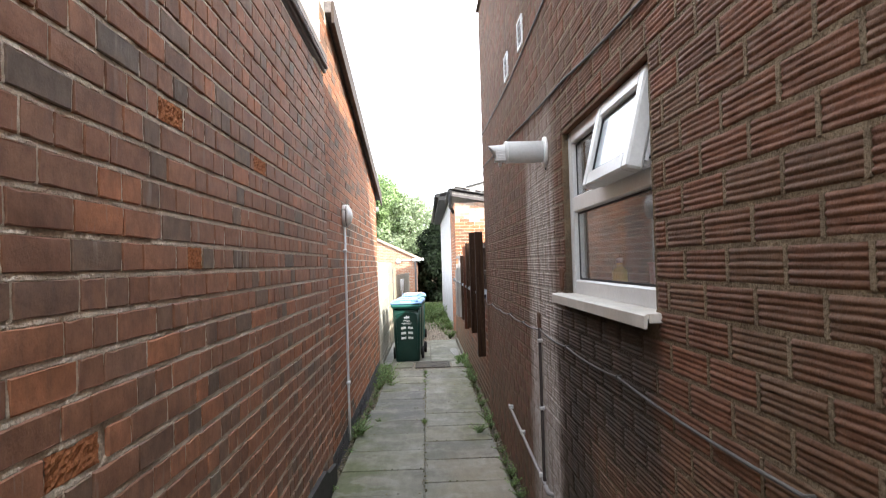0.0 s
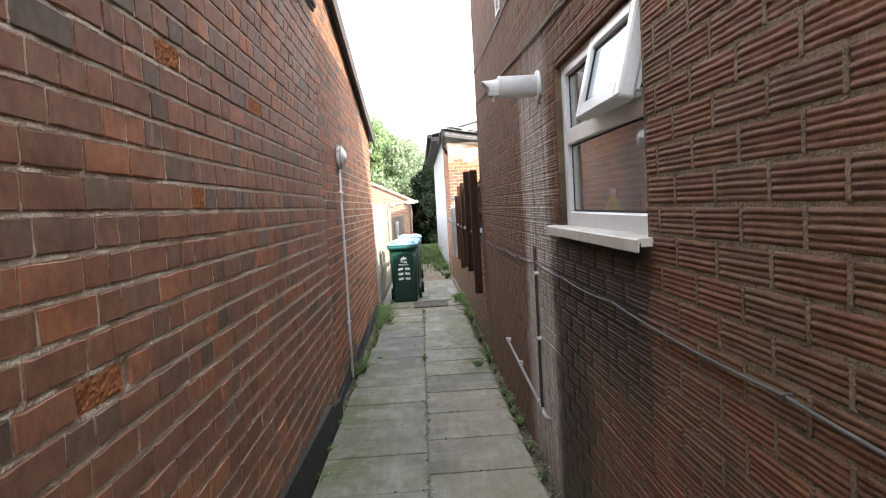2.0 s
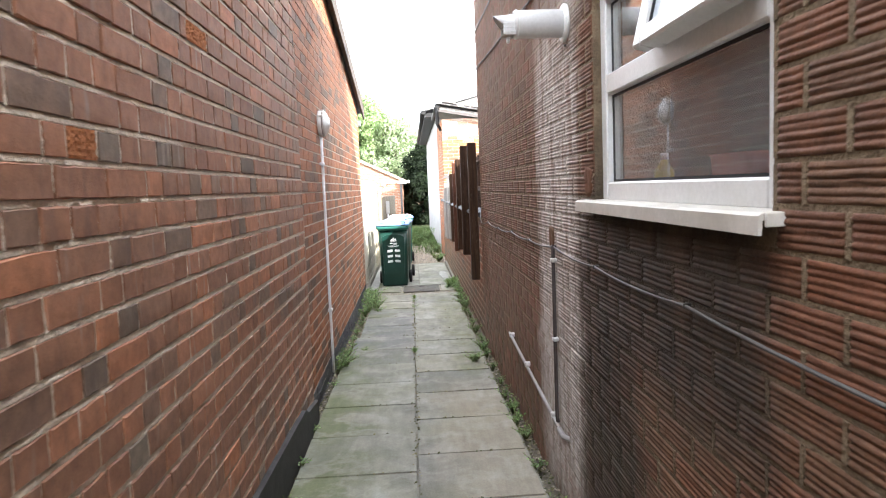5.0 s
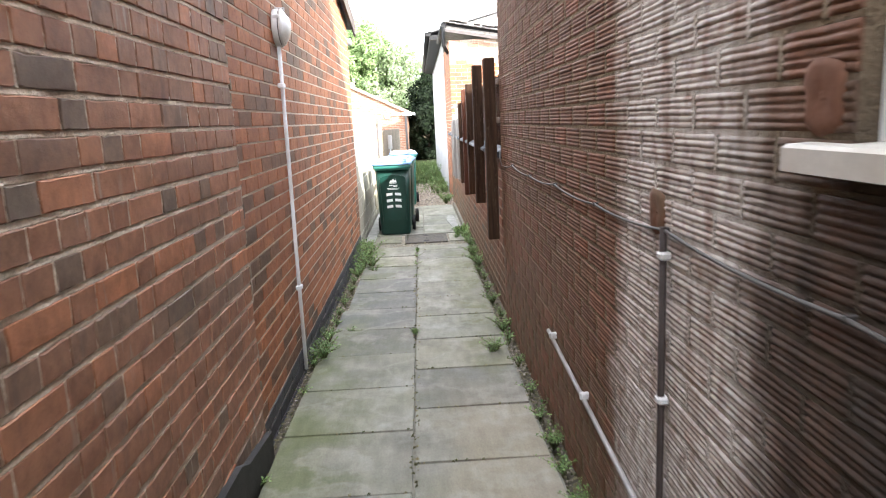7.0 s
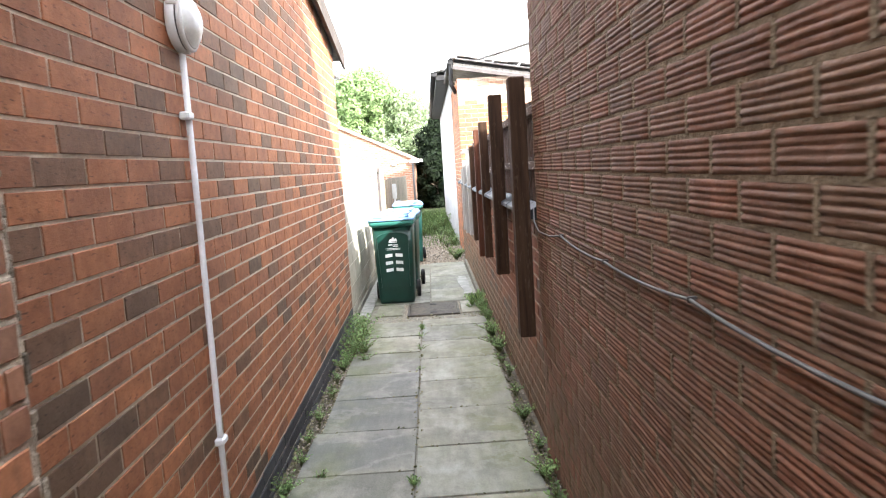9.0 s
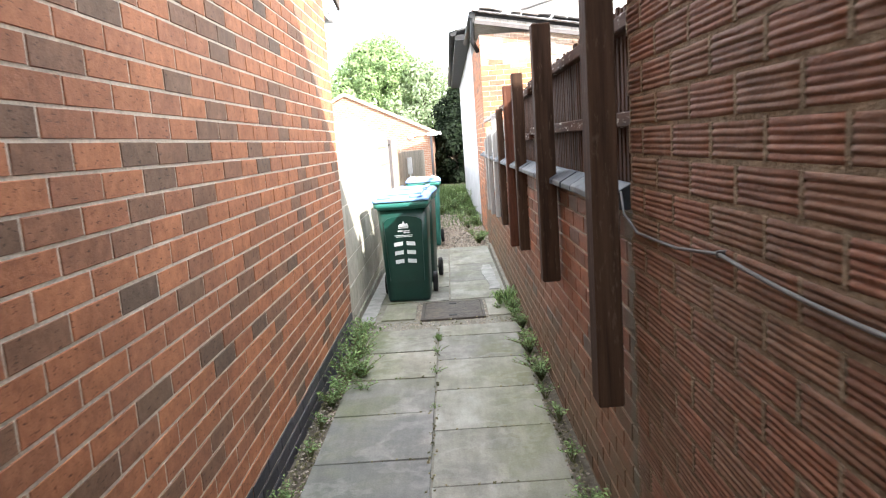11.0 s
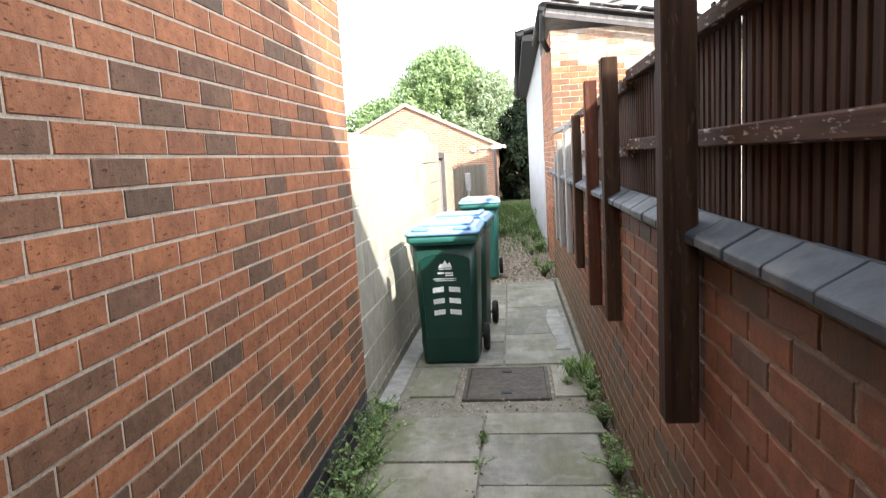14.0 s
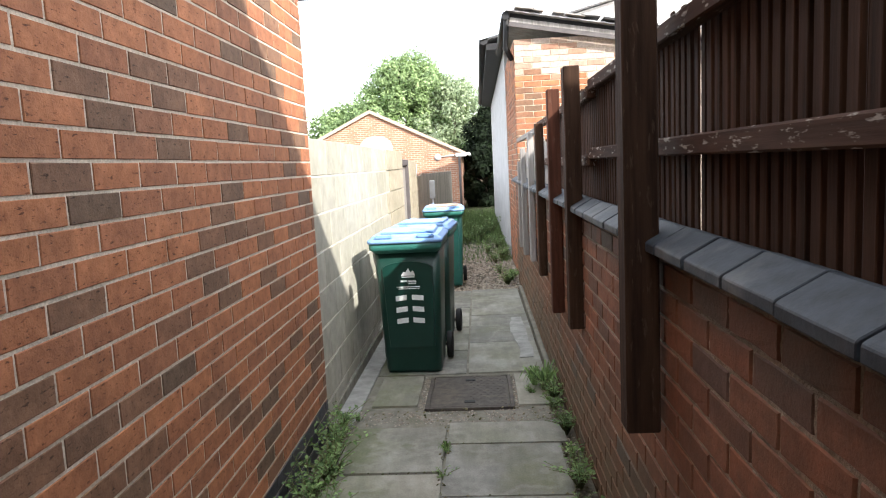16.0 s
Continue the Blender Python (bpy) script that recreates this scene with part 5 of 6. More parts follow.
# ---- shed and workshop on the east side ----
SX, SY = 0.70, 15.5
shed = thing("brick_shed", "brick shed with flaking whitewash and a worn sheet roof", "shed")
shed_wall = part("wall", boxed(SX + 0.003, 4.5, SY + 0.003, 18.2, -0.5, 3.02), NEW_MORTAR, shed)
for k in range(3):
    part("fascia_board", boxed(SX - 0.08, 4.5, SY - 0.14 + k * 0.03, SY - 0.11 + k * 0.03, 3.08 + k * 0.06, 3.135 + k * 0.06, bev=0.004, m=Matrix.Translation((SX, 0, 3.1)) @ Matrix.Rotation(radians(10.3), 4, "Y") @ Matrix.Translation((-SX, 0, -3.02))), (FASCIA_DARK, GREY_WOOD, EAVES_BLACK)[k], shed)
bm = bmesh.new()
cols = 60
top = [[bm.verts.new((SX - 0.1 + i * 0.07, yy, 3.345 - 0.185 * (i * 0.07 - 0.1) + (0.005 if i % 2 else 0))) for i in range(cols)] for yy in (SY - 0.2, 18.2)]
low = [[bm.verts.new((v.co.x, v.co.y, v.co.z - 0.012)) for v in r] for r in top]
for rr in (top, low):
    for i in range(cols - 1):
        bm.faces.new((rr[0][i], rr[0][i + 1], rr[1][i + 1], rr[1][i]))
for i in range(cols - 1):
    bm.faces.new((top[0][i], low[0][i], low[0][i + 1], top[0][i + 1]))
bmesh.ops.recalc_face_normals(bm, faces=bm.faces)
part("roof_sheet", bm, ROOF_SHEET, shed)
rs = random.Random(14)
for k in range(9):
    x = SX + 0.05 + k * 0.2 + rs.uniform(-0.05, 0.05)
    z = 3.375 - 0.185 * (x - SX)
    part("felt_strip", boxed(x, x + rs.uniform(0.12, 0.3), SY - 0.24, SY - 0.02 + rs.uniform(0, 0.3), z, z + rs.uniform(0.012, 0.03), bev=0.003,
         m=Matrix.Translation((x, 0, z)) @ Matrix.Rotation(radians(10 + rs.uniform(-3, 3)), 4, "Y") @ Matrix.Translation((-x, 0, -z))), rs.choice((TAR, GREY_WOOD, COPPER_PAINTED)), shed)
part("gutter", tube([(SX - 0.1, SY - 0.15, 3.3), (SX - 0.1, 18.2, 3.3)], 0.05, 10), EAVES_BLACK, shed)
part("bracket", tube([(SX - 0.09, SY - 0.1, 3.28), (SX - 0.1, SY + 0.1, 2.95), (SX - 0.02, SY + 0.15, 2.8)], 0.035, 8), EAVES_BLACK, shed)
work = thing("workshop", "long whitewashed workshop with dark overhanging eaves", "building")
part("wall", boxed(SX - 0.01, 5.5, 18.21, 29.5, -0.5, 3.35), WHITE_WALL, work)
part("roof", prism_y([(0.36, 3.5), (0.36, 3.6), (5.5, 4.9), (5.5, 4.78)], 18.15, 29.8), ROOF_SHEET, work)
part("soffit", boxed(0.4, SX + 0.1, 18.2, 29.7, 3.36, 3.46), EAVES_BLACK, work)
part("gutter", tube([(0.36, 18.1, 3.5), (0.36, 29.8, 3.5)], 0.075, 10), EAVES_BLACK, work)
part("gable", prism_y([(SX, 3.36), (5.5, 3.36), (5.5, 4.76), (SX, 3.56)], 18.2, 18.32), PEBBLE, work, "pebbledashed gable")
part("verge", prism_y([(0.3, 3.5), (0.3, 3.62), (5.55, 4.95), (5.55, 4.8)], 18.06, 18.14), VERGE_PALE, work, "pale verge sheet")
house = thing("neighbour_house", "pebbledashed house with a pale sheet roof edge behind the shed", "house")
part("wall", prism_y([(1.5, -0.5), (10, -0.5), (10, 6.2), (1.5, 4.1)], 20.5, 27), PEBBLE, house)
part("roof", prism_y([(1.2, 4.05), (10, 6.22), (10, 6.4), (1.2, 4.2)], 20.3, 27.2), ROOF_SHEET, house)

# ---- trees ----
def leaf_cloud(rng, blobs, count, size):
    verts, faces = [], []
    total = sum(r ** 2 for *_, r in blobs)
    for cx, cy, cz, r in blobs:
        for _ in range(int(count * r * r / total)):
            d = Vector((rng.gauss(0, 1), rng.gauss(0, 1), rng.gauss(0, 1))).normalized()
            lump = 0.78 + 0.45 * noise.noise(Vector((cx, cy, cz)) + d * 2.6) + 0.2 * noise.noise(d * 8 + Vector((cz, cx, cy)))
            c = Vector((cx, cy, cz)) + d * r * lump * rng.uniform(0.75, 1.04)
            n = (d + Vector((rng.uniform(-1, 1), rng.uniform(-1, 1), rng.uniform(-0.3, 1)))).normalized()
            a = n.orthogonal().normalized()
            a = (Matrix.Rotation(rng.uniform(0, 6.28), 3, n) @ a) * size * rng.uniform(0.6, 1.4)
            b = n.cross(a) * 0.55
            k = len(verts)
            verts += [tuple(c - a), tuple(c + b + n * size * 0.15), tuple(c + a), tuple(c - b + n * size * 0.15)]
            faces.append((k, k + 1, k + 2, k + 3))
    return verts, faces


def tree(x, y, height, spread, count, material, label, size=0.13, low=0.25, seed=1):
    rng = random.Random(seed)
    t = thing("tree", label, "tree")
    z0 = ground_z(y) - 0.1
    bm = tube([(x, y, z0), (x + 0.1, y, z0 + height * 0.25), (x - 0.05, y + 0.1, z0 + height * 0.55), (x, y, z0 + height * 0.8)], 0.16 * height / 6, 8, r2=0.04)
    blobs = []
    for k in range(22):
        a = k * 2.4
        h = z0 + height * (low + (0.9 - low) * (k + 0.5) / 22)
        f = math.sin(math.pi * min(1, 0.18 + 0.8 * (k + 0.5) / 22)) ** 0.7
        rr = spread * 0.72 * f * rng.uniform(0.6, 1.05)
        tip = (x + rr * math.cos(a), y + rr * 0.8 * math.sin(a), h)
        tube([(x, y, h - 0.2 * height * 0.6), ((x + tip[0]) / 2, (y + tip[1]) / 2, h - 0.05 * height), tip], 0.05, 5, bm, 0.012)
        blobs.append((*tip, spread * rng.uniform(0.2, 0.42)))
    blobs.append((x, y, z0 + height * 0.86, spread * 0.4))
    part("trunk", bm, BARK, t)
    vs, fs = leaf_cloud(rng, blobs, count, size)
    me = bpy.data.meshes.new("crown")
    me.from_pydata(vs, [], fs)
    me.materials.append(material)
    c = new("crown", me)
    c.parent = t
    return t


tree(-3.4, 42.5, 7.3, 4.0, 80000, LEAF_TREE, "broad leafy green tree behind the garage", size=0.07, seed=2)
tree(-6.8, 43, 5.2, 3.0, 22000, LEAF_TREE, "smaller green tree behind the garage", size=0.09, seed=3)
tree(-0.9, 41.5, 6.4, 2.7, 22000, LEAF_PALE, "thin pale green tree with bare twigs", size=0.065, seed=4)
# these three have the shade painted into their leaf colour
tree(0.9, 38, 4.6, 2.0, 22000, LEAF_SHADED, "bushy tree, dark with painted shade, at the end of the path", low=0.05, size=0.08, seed=5)
tree(2.6, 37, 4.4, 2.2, 18000, LEAF_SHADED, "bushy tree, dark with painted shade, behind the workshop", low=0.05, size=0.08, seed=6)
tree(0.4, 35, 2.6, 1.3, 8000, LEAF_SHADED, "shrub, dark with painted shade, closing the end of the path", low=0.05, size=0.1, seed=7)

# ---- gravel, grass and weeds ----
rng = random.Random(12)
verts, faces = [], []
for _ in range(5200):
    x, y = rng.uniform(-0.72, 0.68), 14.86 + 5.5 * rng.random() ** 1.3
    s = rng.uniform(0.008, 0.022)
    c, k = Vector((x, y, ground_z(y) - 0.03 + s * 0.3)), len(verts)
    for d in ((1, 0, 0), (0, 1, 0), (-1, 0, 0), (0, -1, 0), (0, 0, 0.7), (0, 0, -0.6)):
        verts.append(tuple(c + Vector(d) * s * rng.uniform(0.7, 1.3)))
    faces += [(k, k + 1, k + 4), (k + 1, k + 2, k + 4), (k + 2, k + 3, k + 4), (k + 3, k, k + 4)]
me = bpy.data.meshes.new("gravel")
me.from_pydata(verts, [], faces)
me.materials.append(PEA_GRAVEL)
tagged(new("gravel", me), "loose pale brown gravel on the path", "gravel", "", "stuff")

verts, faces = [], []
for _ in range(9000):
    y = 17.5 + 15 * rng.random()
    x = rng.uniform(-0.7, 0.68) if y < 30 else rng.uniform(-0.4, 3)
    if y < 21 and rng.random() < 0.75 and abs(x) < 0.45:
        continue
    h, a = rng.uniform(0.05, 0.2), rng.uniform(0, 6.28)
    w = 0.007
    base, k = Vector((x, y, ground_z(y) - 0.04)), len(verts)
    lean = Vector((rng.uniform(-0.5, 0.5), rng.uniform(-0.5, 0.5), 1)) * h
    side = Vector((math.cos(a), math.sin(a), 0)) * w
    verts += [tuple(base - side), tuple(base + side), tuple(base + lean)]
    faces.append((k, k + 1, k + 2))
me = bpy.data.meshes.new("grass")
me.from_pydata(verts, [], faces)
me.materials.append(GRASS)
tagged(new("grass", me), "rough green grass at the end of the path", "grass", "", "stuff")


def weed_mesh(seed, height, leaves, leaf):
    rng = random.Random(seed)
    stems, vs, fs = bmesh.new(), [], []
    for _ in range(max(3, leaves // 7)):
        a, lean = rng.uniform(0, 6.28), rng.uniform(0.2, 1.5)
        h = height * rng.uniform(0.5, 1)
        tip = Vector((math.cos(a) * lean * h, math.sin(a) * lean * h, h))
        mid = Vector((tip.x * 0.35, tip.y * 0.35, h * 0.6))
        tube([(0, 0, -0.02), mid, tip], 0.0025, 4, stems, 0.001)
        for k in range(7):
            f = 0.25 + 0.75 * (k + 0.5) / 7
            p = mid * (f / 0.5) if f < 0.5 else mid + (tip - mid) * ((f - 0.5) / 0.5)
            d = Vector((rng.uniform(-1, 1), rng.uniform(-1, 1), rng.uniform(-0.2, 0.6))).normalized() * leaf * rng.uniform(0.6, 1.3)
            w = d.cross(Vector((0, 0, 1))).normalized() * d.length * 0.32
            n = len(vs)
            mdl = p + d * 0.5 + Vector((0, 0, leaf * 0.12))
            vs += [tuple(p), tuple(mdl + w), tuple(p + d), tuple(mdl - w)]
            fs += [(n, n + 1, n + 2), (n, n + 2, n + 3)]
    me = bpy.data.meshes.new("foliage")
    me.from_pydata(vs, [], fs)
    me.materials.append(LEAF_WEED)
    sm = bpy.data.meshes.new("stalk")
    stems.to_mesh(sm)
    stems.free()
    sm.materials.append(STEM)
    return sm, me


def tuft_mesh(seed, height, blades):
    """A tuft of long arching blades with a few thin stalks."""
    rng = random.Random(seed)
    stems, vs, fs = bmesh.new(), [], []
    for k in range(blades):
        a, h, out = rng.uniform(0, 6.28), height * rng.uniform(0.5, 1.0), rng.uniform(0.25, 1.0)
        w = rng.uniform(0.004, 0.009)
        side = Vector((-math.sin(a), math.cos(a), 0)) * w
        way = Vector((math.cos(a), math.sin(a), 0)) * h * out
        n = len(vs)
        for f, rise, thick in ((0.05, 0.0, 0.6), (0.4, 0.6, 1.0), (0.75, 0.9, 0.8), (1.0, 0.9 - 0.4 * out, 0.1)):
            c = way * f + Vector((0, 0, h * rise))
            vs += [tuple(c - side * thick), tuple(c + side * thick)]
        fs += [(n + 2 * i, n + 2 * i + 1, n + 2 * i + 3, n + 2 * i + 2) for i in range(3)]
        if k % 12 == 0:
            tube([(0, 0, -0.02), way * 0.3 + Vector((0, 0, h)), way * 0.5 + Vector((0, 0, h * 1.25))], 0.0018, 4, stems, 0.001)
    me = bpy.data.meshes.new("foliage")
    me.from_pydata(vs, [], fs)
    me.materials.append(LEAF_WEED)
    sm = bpy.data.meshes.new("stalk")
    stems.to_mesh(sm)
    stems.free()
    sm.materials.append(STEM)
    return sm, me


WEEDS = [weed_mesh(20 + k, h, n, l) for k, (h, n, l) in enumerate(((0.09, 70, 0.022), (0.14, 130, 0.026), (0.26, 230, 0.031), (0.06, 60, 0.016)))]
WEEDS += [tuft_mesh(31, 0.16, 60), tuft_mesh(32, 0.22, 80), weed_mesh(33, 0.12, 260, 0.02)]


def weed(x, y, kind, scale=1.0, turn=0.0, label="low green weeds growing in the joint by the wall"):
    w = thing("weed", label, "weed", "weeds along the passage", pose(x, y, ground_z(y) - 0.02, 0, 0, turn) @ Matrix.Diagonal((scale, scale, scale, 1)))
    for nm, me in zip(("stalk", "foliage"), WEEDS[kind]):
        ob = new(nm, me)
        ob.parent = w
        tagged(ob, kind="stuff")


for x, y, k, s in ((-0.64, 9.5, 2, 0.95), (-0.6, 9.75, 6, 1.5), (-0.63, 9.95, 2, 0.9), (-0.66, 10.2, 6, 1.3), (-0.68, 10.45, 1, 1.1), (-0.62, 9.25, 2, 0.8), (-0.54, 9.3, 6, 1.3), (-0.5, 9.05, 3, 1.4), (-0.66, 8.85, 6, 1.0),
                   (-0.65, 9.05, 1, 1.1), (-0.67, 8.55, 0, 1.0), (-0.66, 8.2, 3, 1.3), (-0.67, 7.75, 1, 0.7), (-0.68, 7.4, 3, 1.2), (-0.66, 7.1, 0, 0.9), (-0.68, 6.75, 6, 0.8), (-0.67, 6.5, 1, 0.9), (-0.66, 6.32, 6, 1.1), (-0.7, 6.2, 0, 1.2),
                   (-0.69, 5.75, 3, 1.0), (-0.7, 4.75, 3, 1.0), (-0.69, 4.2, 3, 1.3), (-0.69, 3.7, 0, 0.8), (-0.6, 10.55, 3, 1.0), (-0.53, 6.9, 3, 0.9)):
    weed(x, y, k, s, 40 * y)
for x, y, k, s in ((0.56, 11.0, 5, 0.95), (0.5, 11.1, 4, 1.0), (0.6, 10.85, 6, 1.2), (0.47, 10.95, 3, 1.2), (0.58, 10.65, 1, 0.9), (0.61, 10.3, 6, 1.1), (0.6, 9.95, 0, 1.1), (0.59, 9.65, 6, 1.2), (0.57, 9.4, 3, 1.4), (0.6, 9.1, 6, 1.2), (0.58, 8.8, 3, 1.3),
                   (0.6, 8.45, 0, 1.1), (0.59, 8.0, 3, 1.3), (0.58, 7.55, 6, 0.8), (0.6, 7.1, 0, 1.0), (0.57, 6.75, 6, 0.9), (0.58, 6.5, 0, 1.1), (0.46, 6.3, 6, 0.8), (0.45, 6.27, 1, 0.7), (0.58, 6.05, 3, 1.2), (0.58, 5.6, 3, 1.2), (0.57, 5.25, 0, 0.9),
                   (0.58, 4.95, 6, 0.8), (0.57, 4.7, 1, 0.7), (0.58, 4.45, 6, 0.7), (0.57, 4.0, 3, 1.2), (0.56, 3.5, 0, 0.9)):
    weed(x, y, k, s, 40 * y)
for x, y, k, s in ((-0.05, 9.75, 3, 1.0), (-0.05, 9.3, 3, 0.9), (-0.06, 6.75, 4, 0.4), (-0.05, 10.05, 4, 0.45), (-0.05, 8.7, 3, 0.6), (0.3, 7.2, 3, 0.4), (-0.3, 9.21, 3, 0.5)):
    weed(x, y, k, s, 40 * y, "small green weed in the joint between paving slabs")
for x, y, k, s in ((0.5, 15.3, 6, 1.6), (0.58, 15.6, 4, 1.1), (0.44, 16.3, 1, 1.2), (0.4, 17.4, 2, 0.9), (0.55, 17.9, 6, 1.8), (0.3, 18.8, 2, 1.0), (0.5, 19.6, 2, 1.2), (-0.1, 20.6, 2, 1.3), (0.2, 21.5, 2, 1.5), (-0.4, 22.0, 2, 1.6), (0.45, 23.0, 2, 1.8)):
    weed(x, y, k, s, 40 * y, "green weeds growing in the gravel path")

# ---- pieces of the paving ----
pavement = structure("pavement", prism([(-4, ground_z(-4) - 0.2), (14.9, ground_z(14.9) - 0.2), (14.9, ground_z(14.9) - 0.014), (-4, ground_z(-4) - 0.014)], -0.62, 0.56), CONCRETE, "paving of worn grey slabs with mossy joints", "pavement")
slab_meshes = []
rng = random.Random(8)
for k in range(5):
    bm = boxed(0, 1, 0, 1, -0.05, 0)
    me = bpy.data.meshes.new("paving_slab")
    for v in bm.verts:
        if v.co.z > -0.01:
            v.co.z += rng.uniform(-0.003, 0.003)
            v.co.x += 0.008 if v.co.x < 0.5 else -0.008
            v.co.y += 0.008 if v.co.y < 0.5 else -0.008
    bm.to_mesh(me)
    bm.free()
    me.materials.append(SLAB)
    slab_meshes.append(me)


def paving_slab(x0, x1, y0, y1, lift=0.0):
    ob = new("paving_slab", slab_meshes[rng.randrange(5)])
    ob.parent = pavement
    ob.matrix_basis = pose(x0, y0, ground_z((y0 + y1) / 2) + lift + 0.0125 * (y1 - y0) / 2, -0.72 + rng.uniform(-0.25, 0.25), rng.uniform(-0.25, 0.25), rng.uniform(-0.3, 0.3)) @ Matrix.Diagonal((x1 - x0, y1 - y0, 1, 1))


RIGHT = [10.13 - 0.587 * k for k in range(24)]
LEFT = [9.79 - 0.576 * k for k in range(24)]
for a, b in zip(RIGHT[1:], RIGHT):
    paving_slab(-0.053, 0.55, a, b - 0.011)
for a, b in zip(LEFT[1:], LEFT):
    paving_slab(-0.62 if a > 7.4 else -0.655 if a > 6.3 else -0.69, -0.057, a, b - 0.009)
paving_slab(-0.6, -0.06, 9.798, 10.38)
paving_slab(-0.05, 0.6, 10.138, 10.43)
paving_slab(-0.56, -0.265, 10.75, 11.36)
paving_slab(0.37, 0.62, 10.72, 11.36)
for a, b in ((11.42, 12.27), (12.28, 13.37), (13.38, 14.84)):
    paving_slab(0.045, 0.6, a, b)
for a, b in ((11.42, 12.04), (12.05, 12.9), (12.91, 13.8), (13.81, 14.84)):
    paving_slab(-0.62, 0.035, a, b, -0.004)
rp = random.Random(6)
edge = [(0.43 + rp.uniform(-0.012, 0.012) + 0.025 * math.sin(k * 0.7), 11.75 + k * 0.145) for k in range(11)]
edge += [(0.57 - rp.uniform(0, 0.04), 13.2 - k * 0.24) for k in range(7)]
bm = bmesh.new()
bm.faces.new([bm.verts.new((x, y, ground_z(y) + 0.009)) for x, y in edge[::-1]])
ext = bmesh.ops.extrude_face_region(bm, geom=bm.faces[:])
bmesh.ops.translate(bm, vec=(0, 0, -0.02), verts=[v for v in ext["geom"] if isinstance(v, bmesh.types.BMVert)])
bmesh.ops.recalc_face_normals(bm, faces=bm.faces)
structure("pavement_edge", boxed(0.618, 0.657, 11.4, 14.8, -0.2, 0.004, bev=0.01), CONCRETE, "narrow cement fillet at the foot of the low wall", "pavement")
structure("pavement_strip", prism([(10.42, -0.25), (14.88, -0.25), (14.88, ground_z(14.88) - 0.007), (10.42, ground_z(10.42) - 0.007)], -0.752, -0.622), CONCRETE_PALE, "sandy cement strip at the foot of the block wall", "pavement")
structure("pavement_patch", bm, CONCRETE_PALE, "pale cement patch on the paving", "pavement")

# moss in the joints, grit and leaf litter along the walls
rp = random.Random(31)
verts, faces = [], []
spots = []
for a in RIGHT[:16]:
    spots += [(rp.uniform(-0.05, 0.55), a - 0.007 + rp.uniform(-0.008, 0.008)) for _ in range(9)]
for a in LEFT[:16]:
    spots += [(rp.uniform(-0.62, -0.06), a - 0.007 + rp.uniform(-0.008, 0.008)) for _ in range(7)]
spots += [(-0.055 + rp.gauss(0, 0.012), rp.uniform(3, 10.4)) for _ in range(260)]
spots += [(rp.uniform(0.545, 0.625), rp.uniform(2.5, 11.4)) for _ in range(1500)]
spots += [(rp.uniform(-0.735, -0.62), rp.uniform(3.5, 10.7)) for _ in range(1500)]
spots += [(rp.uniform(-0.6, 0.6), rp.uniform(10.45, 10.68)) for _ in range(70)]
for x, y in spots:
    s, k = rp.uniform(0.004, 0.014), len(verts)
    n = Vector((rp.uniform(-0.6, 0.6), rp.uniform(-0.6, 0.6), 1)).normalized()
    u = n.orthogonal().normalized() * s
    v = n.cross(u) * rp.uniform(0.4, 0.9)
    c = Vector((x, y, ground_z(y) - 0.004 + (0.0 if abs(x) < 0.54 else -0.016) + s * 0.5))
    verts += [tuple(c - u), tuple(c - v), tuple(c + u), tuple(c + v), tuple(c + n * s * 0.6)]
    faces += [(k, k + 1, k + 4), (k + 1, k + 2, k + 4), (k + 2, k + 3, k + 4), (k + 3, k, k + 4)]
grit, grit_faces = [], []
for _ in range(2300):
    left = rp.random() < 0.6
    x, y = (rp.uniform(-0.735, -0.6), rp.uniform(5.2, 10.7)) if left else (rp.uniform(0.53, 0.64), rp.uniform(3.2, 11.3))
    lift, pick = -0.018, rp.random()
    if pick < 0.1:
        x, y, lift = rp.choice((rp.uniform(-0.262, -0.22), rp.uniform(0.348, 0.37))), rp.uniform(10.68, 11.36), -0.014
    elif pick < 0.3:
        x, y, lift = rp.uniform(-0.6, 0.58), rp.uniform(10.44, 10.68), -0.016
    s, k = rp.uniform(0.003, 0.011), len(grit)
    c = Vector((x, y, ground_z(y) + lift + s * 0.4))
    for d in ((1, 0, 0), (0, 1, 0), (-1, 0, 0), (0, -1, 0), (0, 0, 0.7)):
        grit.append(tuple(c + Vector(d) * s * rp.uniform(0.6, 1.3)))
    grit_faces += [(k, k + 1, k + 4), (k + 1, k + 2, k + 4), (k + 2, k + 3, k + 4), (k + 3, k, k + 4)]
me = bpy.data.meshes.new("grit")
me.from_pydata(grit, [], grit_faces)
me.materials.append(PEA_GRAVEL)
tagged(new("grit", me), "pale grit and small stones along the walls", "grit", "", "stuff")
me = bpy.data.meshes.new("moss_and_litter")
me.from_pydata(verts, [], faces)
me.materials.append(LITTER)
tagged(new("moss_and_litter", me), "moss, grit and leaf litter in the joints", "litter", "", "stuff")

# ---- brickwork, laid last ----
def keep_all(a, b, v0, v1):
    return [(a, b)]


def keep_rustic(a, b, v0, v1):
    if v1 > 2.15 + 0.44 * max(a, 0.9) or v1 > 4.27 or b < 0.75:
        return []
    if v1 > W_Z0 + 0.01 and v0 < W_Z1 - 0.01:
        return [(a, min(b, W_Y0)), (max(a, W_Y1), b)]
    return [(a, b)]


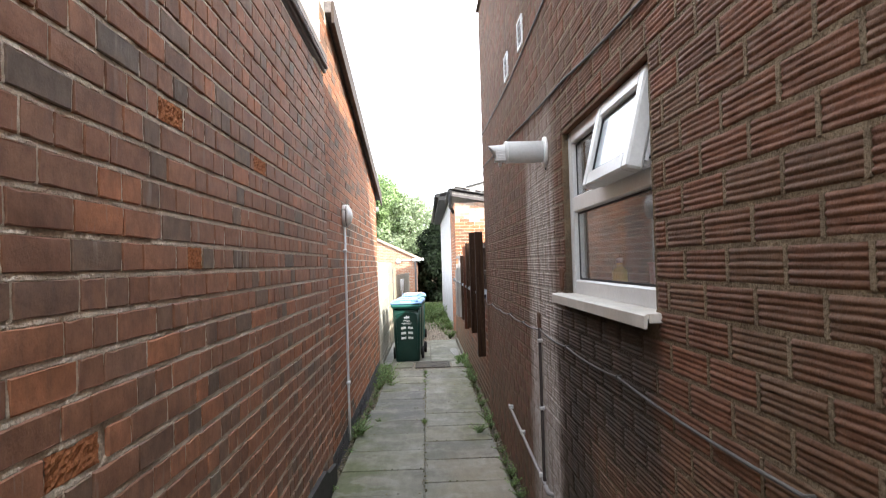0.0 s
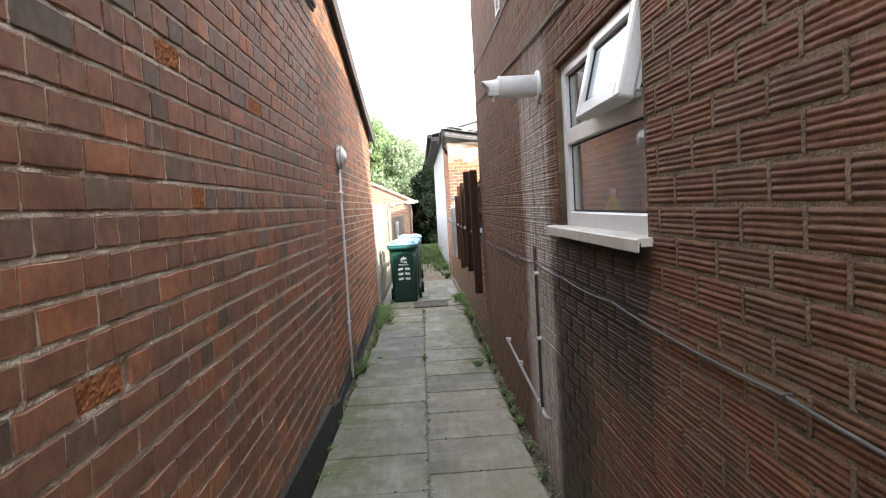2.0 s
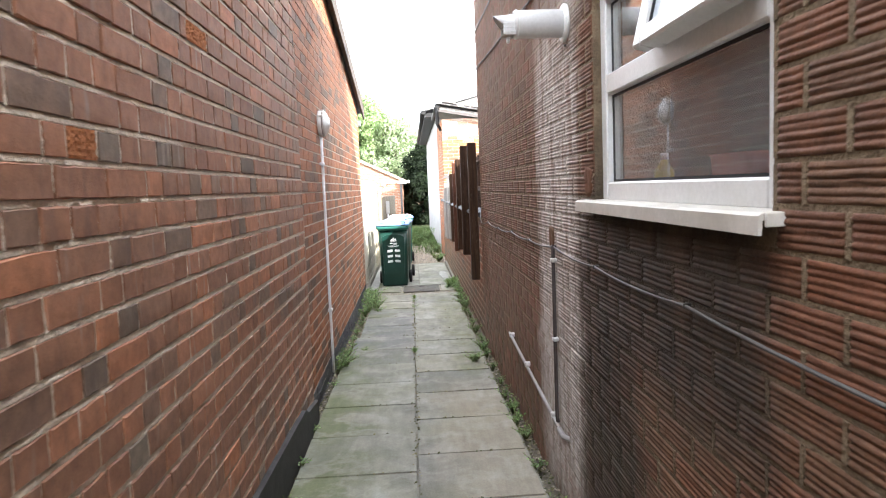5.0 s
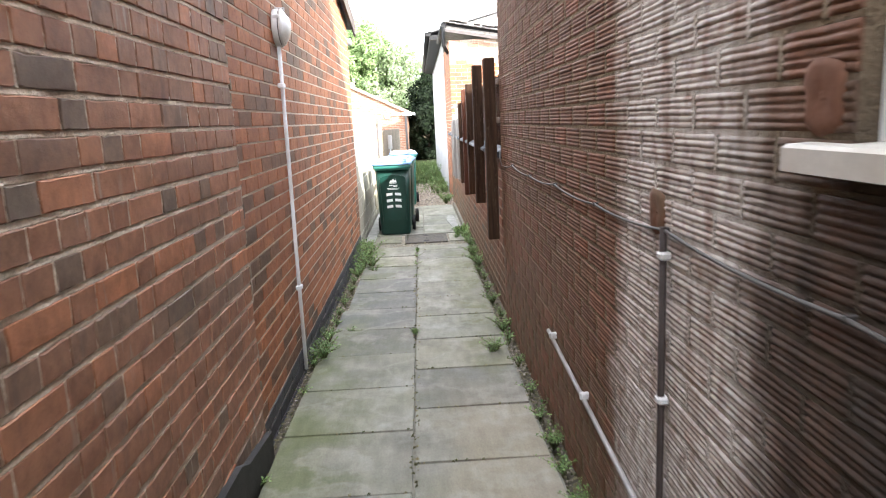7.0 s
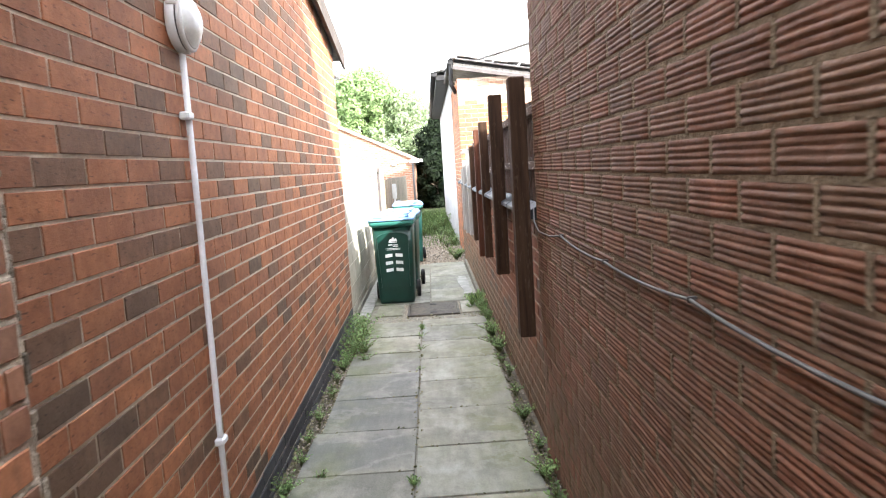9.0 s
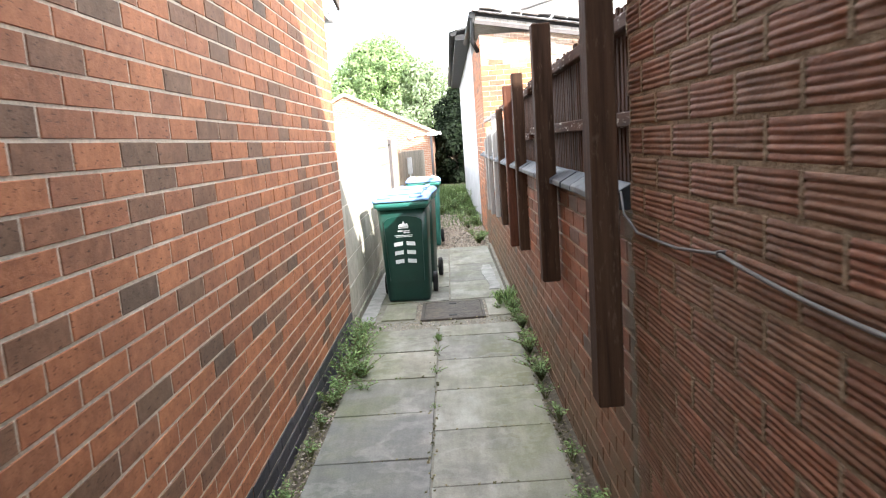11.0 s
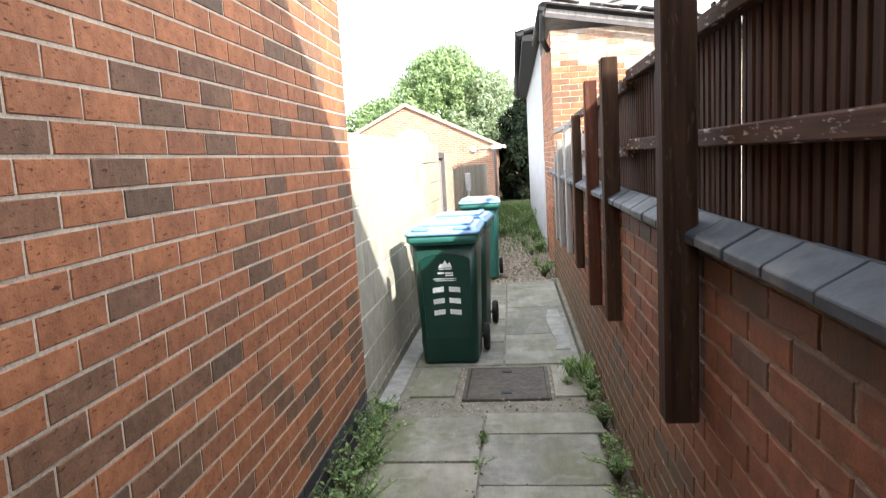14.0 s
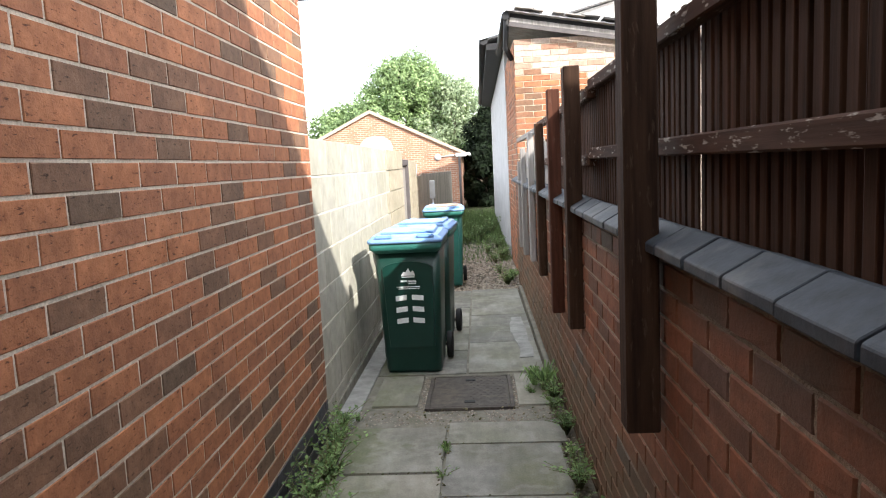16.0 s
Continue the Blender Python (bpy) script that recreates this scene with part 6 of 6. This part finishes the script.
pieces = courses(0.7, A_END - 0.014, 0.2, 3.06, 0.0835, 0.0155, 0.232, 1.646, 0, lambda a, b, v0, v1: [(a, b)] if v1 < 1.9 + 0.42 * max(a, 0.7) else [], header=0.6, seed=3, head=0.008)
SPALLS = ((1.29, 1.5, -5), (1.87, 2.06, 5), (2.07, 2.205, 0), (2.9, 3.12, 5))
for u0, u1, row in SPALLS:
    v = 1.646 + row * 0.0835
    kept = []
    for a, b, la, lb in pieces:
        if abs(b - v) > 0.01 or a > u1 or a + la < u0:
            kept.append((a, b, la, lb))
            continue
        for c0, c1 in ((a, min(a + la, u0 - 0.008)), (max(a, u1 + 0.008), a + la)):
            if c1 - c0 > 0.03:
                kept.append((c0, b, c1 - c0, lb))
    pieces = kept + [(u0, v, u1 - u0, 0.068)]
lay(wall_a, frame_left(A_X), pieces, "old", OLD_BRICK, "brick", lambda u, v: abs(u - 2.2) + abs(v - 1.5), proud=0.0035,
    swap=lambda u, v, lu, lv: any(u == u0 and abs(v - 1.646 - row * 0.0835) < 0.01 for u0, u1, row in SPALLS))
crumbly_bed(wall_a, frame_left(A_X), pieces, 0.0835, 0.0155, 0.008, OLD_MORTAR, 0.0018)
pieces = courses(A_END + 0.01, B_END, 0.2, 3.75, 0.0748, 0.0095, 0.2286, 1.484, 8.03, lambda a, b, v0, v1: [(a, b)] if v1 < verge_z(b) - 0.02 else [])
lay(wall_b, frame_left(B_X), pieces, "new", NEW_BRICK, "brick", lambda u, v: abs(u - 7.9) * 0.8 + abs(v - 1.4), proud=0.0022)
pieces = courses(A_END + 0.01, B_END, 0.02, 0.19, 0.0748, 0.0095, 0.2286, 1.484 - 0.0748 * 20, 8.03, keep_all)
lay(wall_b, frame_left(B_X), [p for p in pieces if p[1] < 0.16], "new", BLUE_BRICK, "brick", lambda u, v: u, proud=0.0045)
pieces = courses(0.7, R_END, 0.02, 4.4, 0.0805, 0.009, 0.2295, 1.502, 1.052, keep_rustic, head=0.011)
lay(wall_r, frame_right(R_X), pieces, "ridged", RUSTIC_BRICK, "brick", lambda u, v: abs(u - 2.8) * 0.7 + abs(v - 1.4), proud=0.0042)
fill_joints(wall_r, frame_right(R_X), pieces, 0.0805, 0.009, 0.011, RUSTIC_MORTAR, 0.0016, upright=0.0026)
pieces = courses(R_END + 0.005, 15.49, -0.1, 1.22, 0.0755, 0.010, 0.2286, 1.228 - 0.0755 * 17, 8.0, keep_all)
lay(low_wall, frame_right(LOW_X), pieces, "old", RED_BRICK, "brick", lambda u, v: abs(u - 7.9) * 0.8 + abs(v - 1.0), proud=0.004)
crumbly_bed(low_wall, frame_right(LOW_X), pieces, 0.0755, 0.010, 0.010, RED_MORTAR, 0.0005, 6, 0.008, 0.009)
pieces = courses(B_END + 0.01, 15.04, -0.05, 1.69, 0.222, 0.010, 0.449, 1.478, 10.888, keep_all)
lay(block_wall, frame_left(K_X), [p for p in pieces if p[0] < 13.4], "block", BLOCK, "block", lambda u, v: u, proud=0.0005)
lay(block_wall, frame_left(K_X + 0.01), [p for p in pieces if p[0] >= 13.4], "block", BLOCK_TAN, "block", lambda u, v: u, proud=0.004)
pieces = courses(16.1, 18.0, -0.3, 1.58, 0.225, 0.010, 0.449, 1.36, 16.2, lambda a, b, v0, v1: [(a, b if v0 < 1.2 else min(b, 16.99))])
lay(pier, frame_left(K_X), pieces, "block", BLOCK_TAN, "block", lambda u, v: u, proud=0.004)
pieces = courses(SX, 2.6, 0.9, 3.0, 0.0755, 0.010, 0.2286, 1.0, 0.7, keep_all)
lay(shed_wall, frame_front(SY), [p for p in pieces if p[1] > 2.62 - 0.35 * (p[0] - 0.7) + 0.25 * noise.noise(Vector((p[0] * 3, p[1] * 3, 0)))], "old", PALE_BRICK, "brick", lambda u, v: u, proud=0.005)
lay(shed_wall, frame_front(SY), [p for p in pieces if p[1] <= 2.62 - 0.35 * (p[0] - 0.7) + 0.25 * noise.noise(Vector((p[0] * 3, p[1] * 3, 0)))], "old", NEW_BRICK, "brick", lambda u, v: u, proud=0.005)
pieces = courses(SY, 18.2, -0.2, 3.0, 0.0755, 0.010, 0.2286, 1.0, 15.6, keep_all)
lay(shed_wall, frame_right(SX), pieces, "old", NEW_BRICK, "brick", lambda u, v: u, proud=0.005, limit=120)
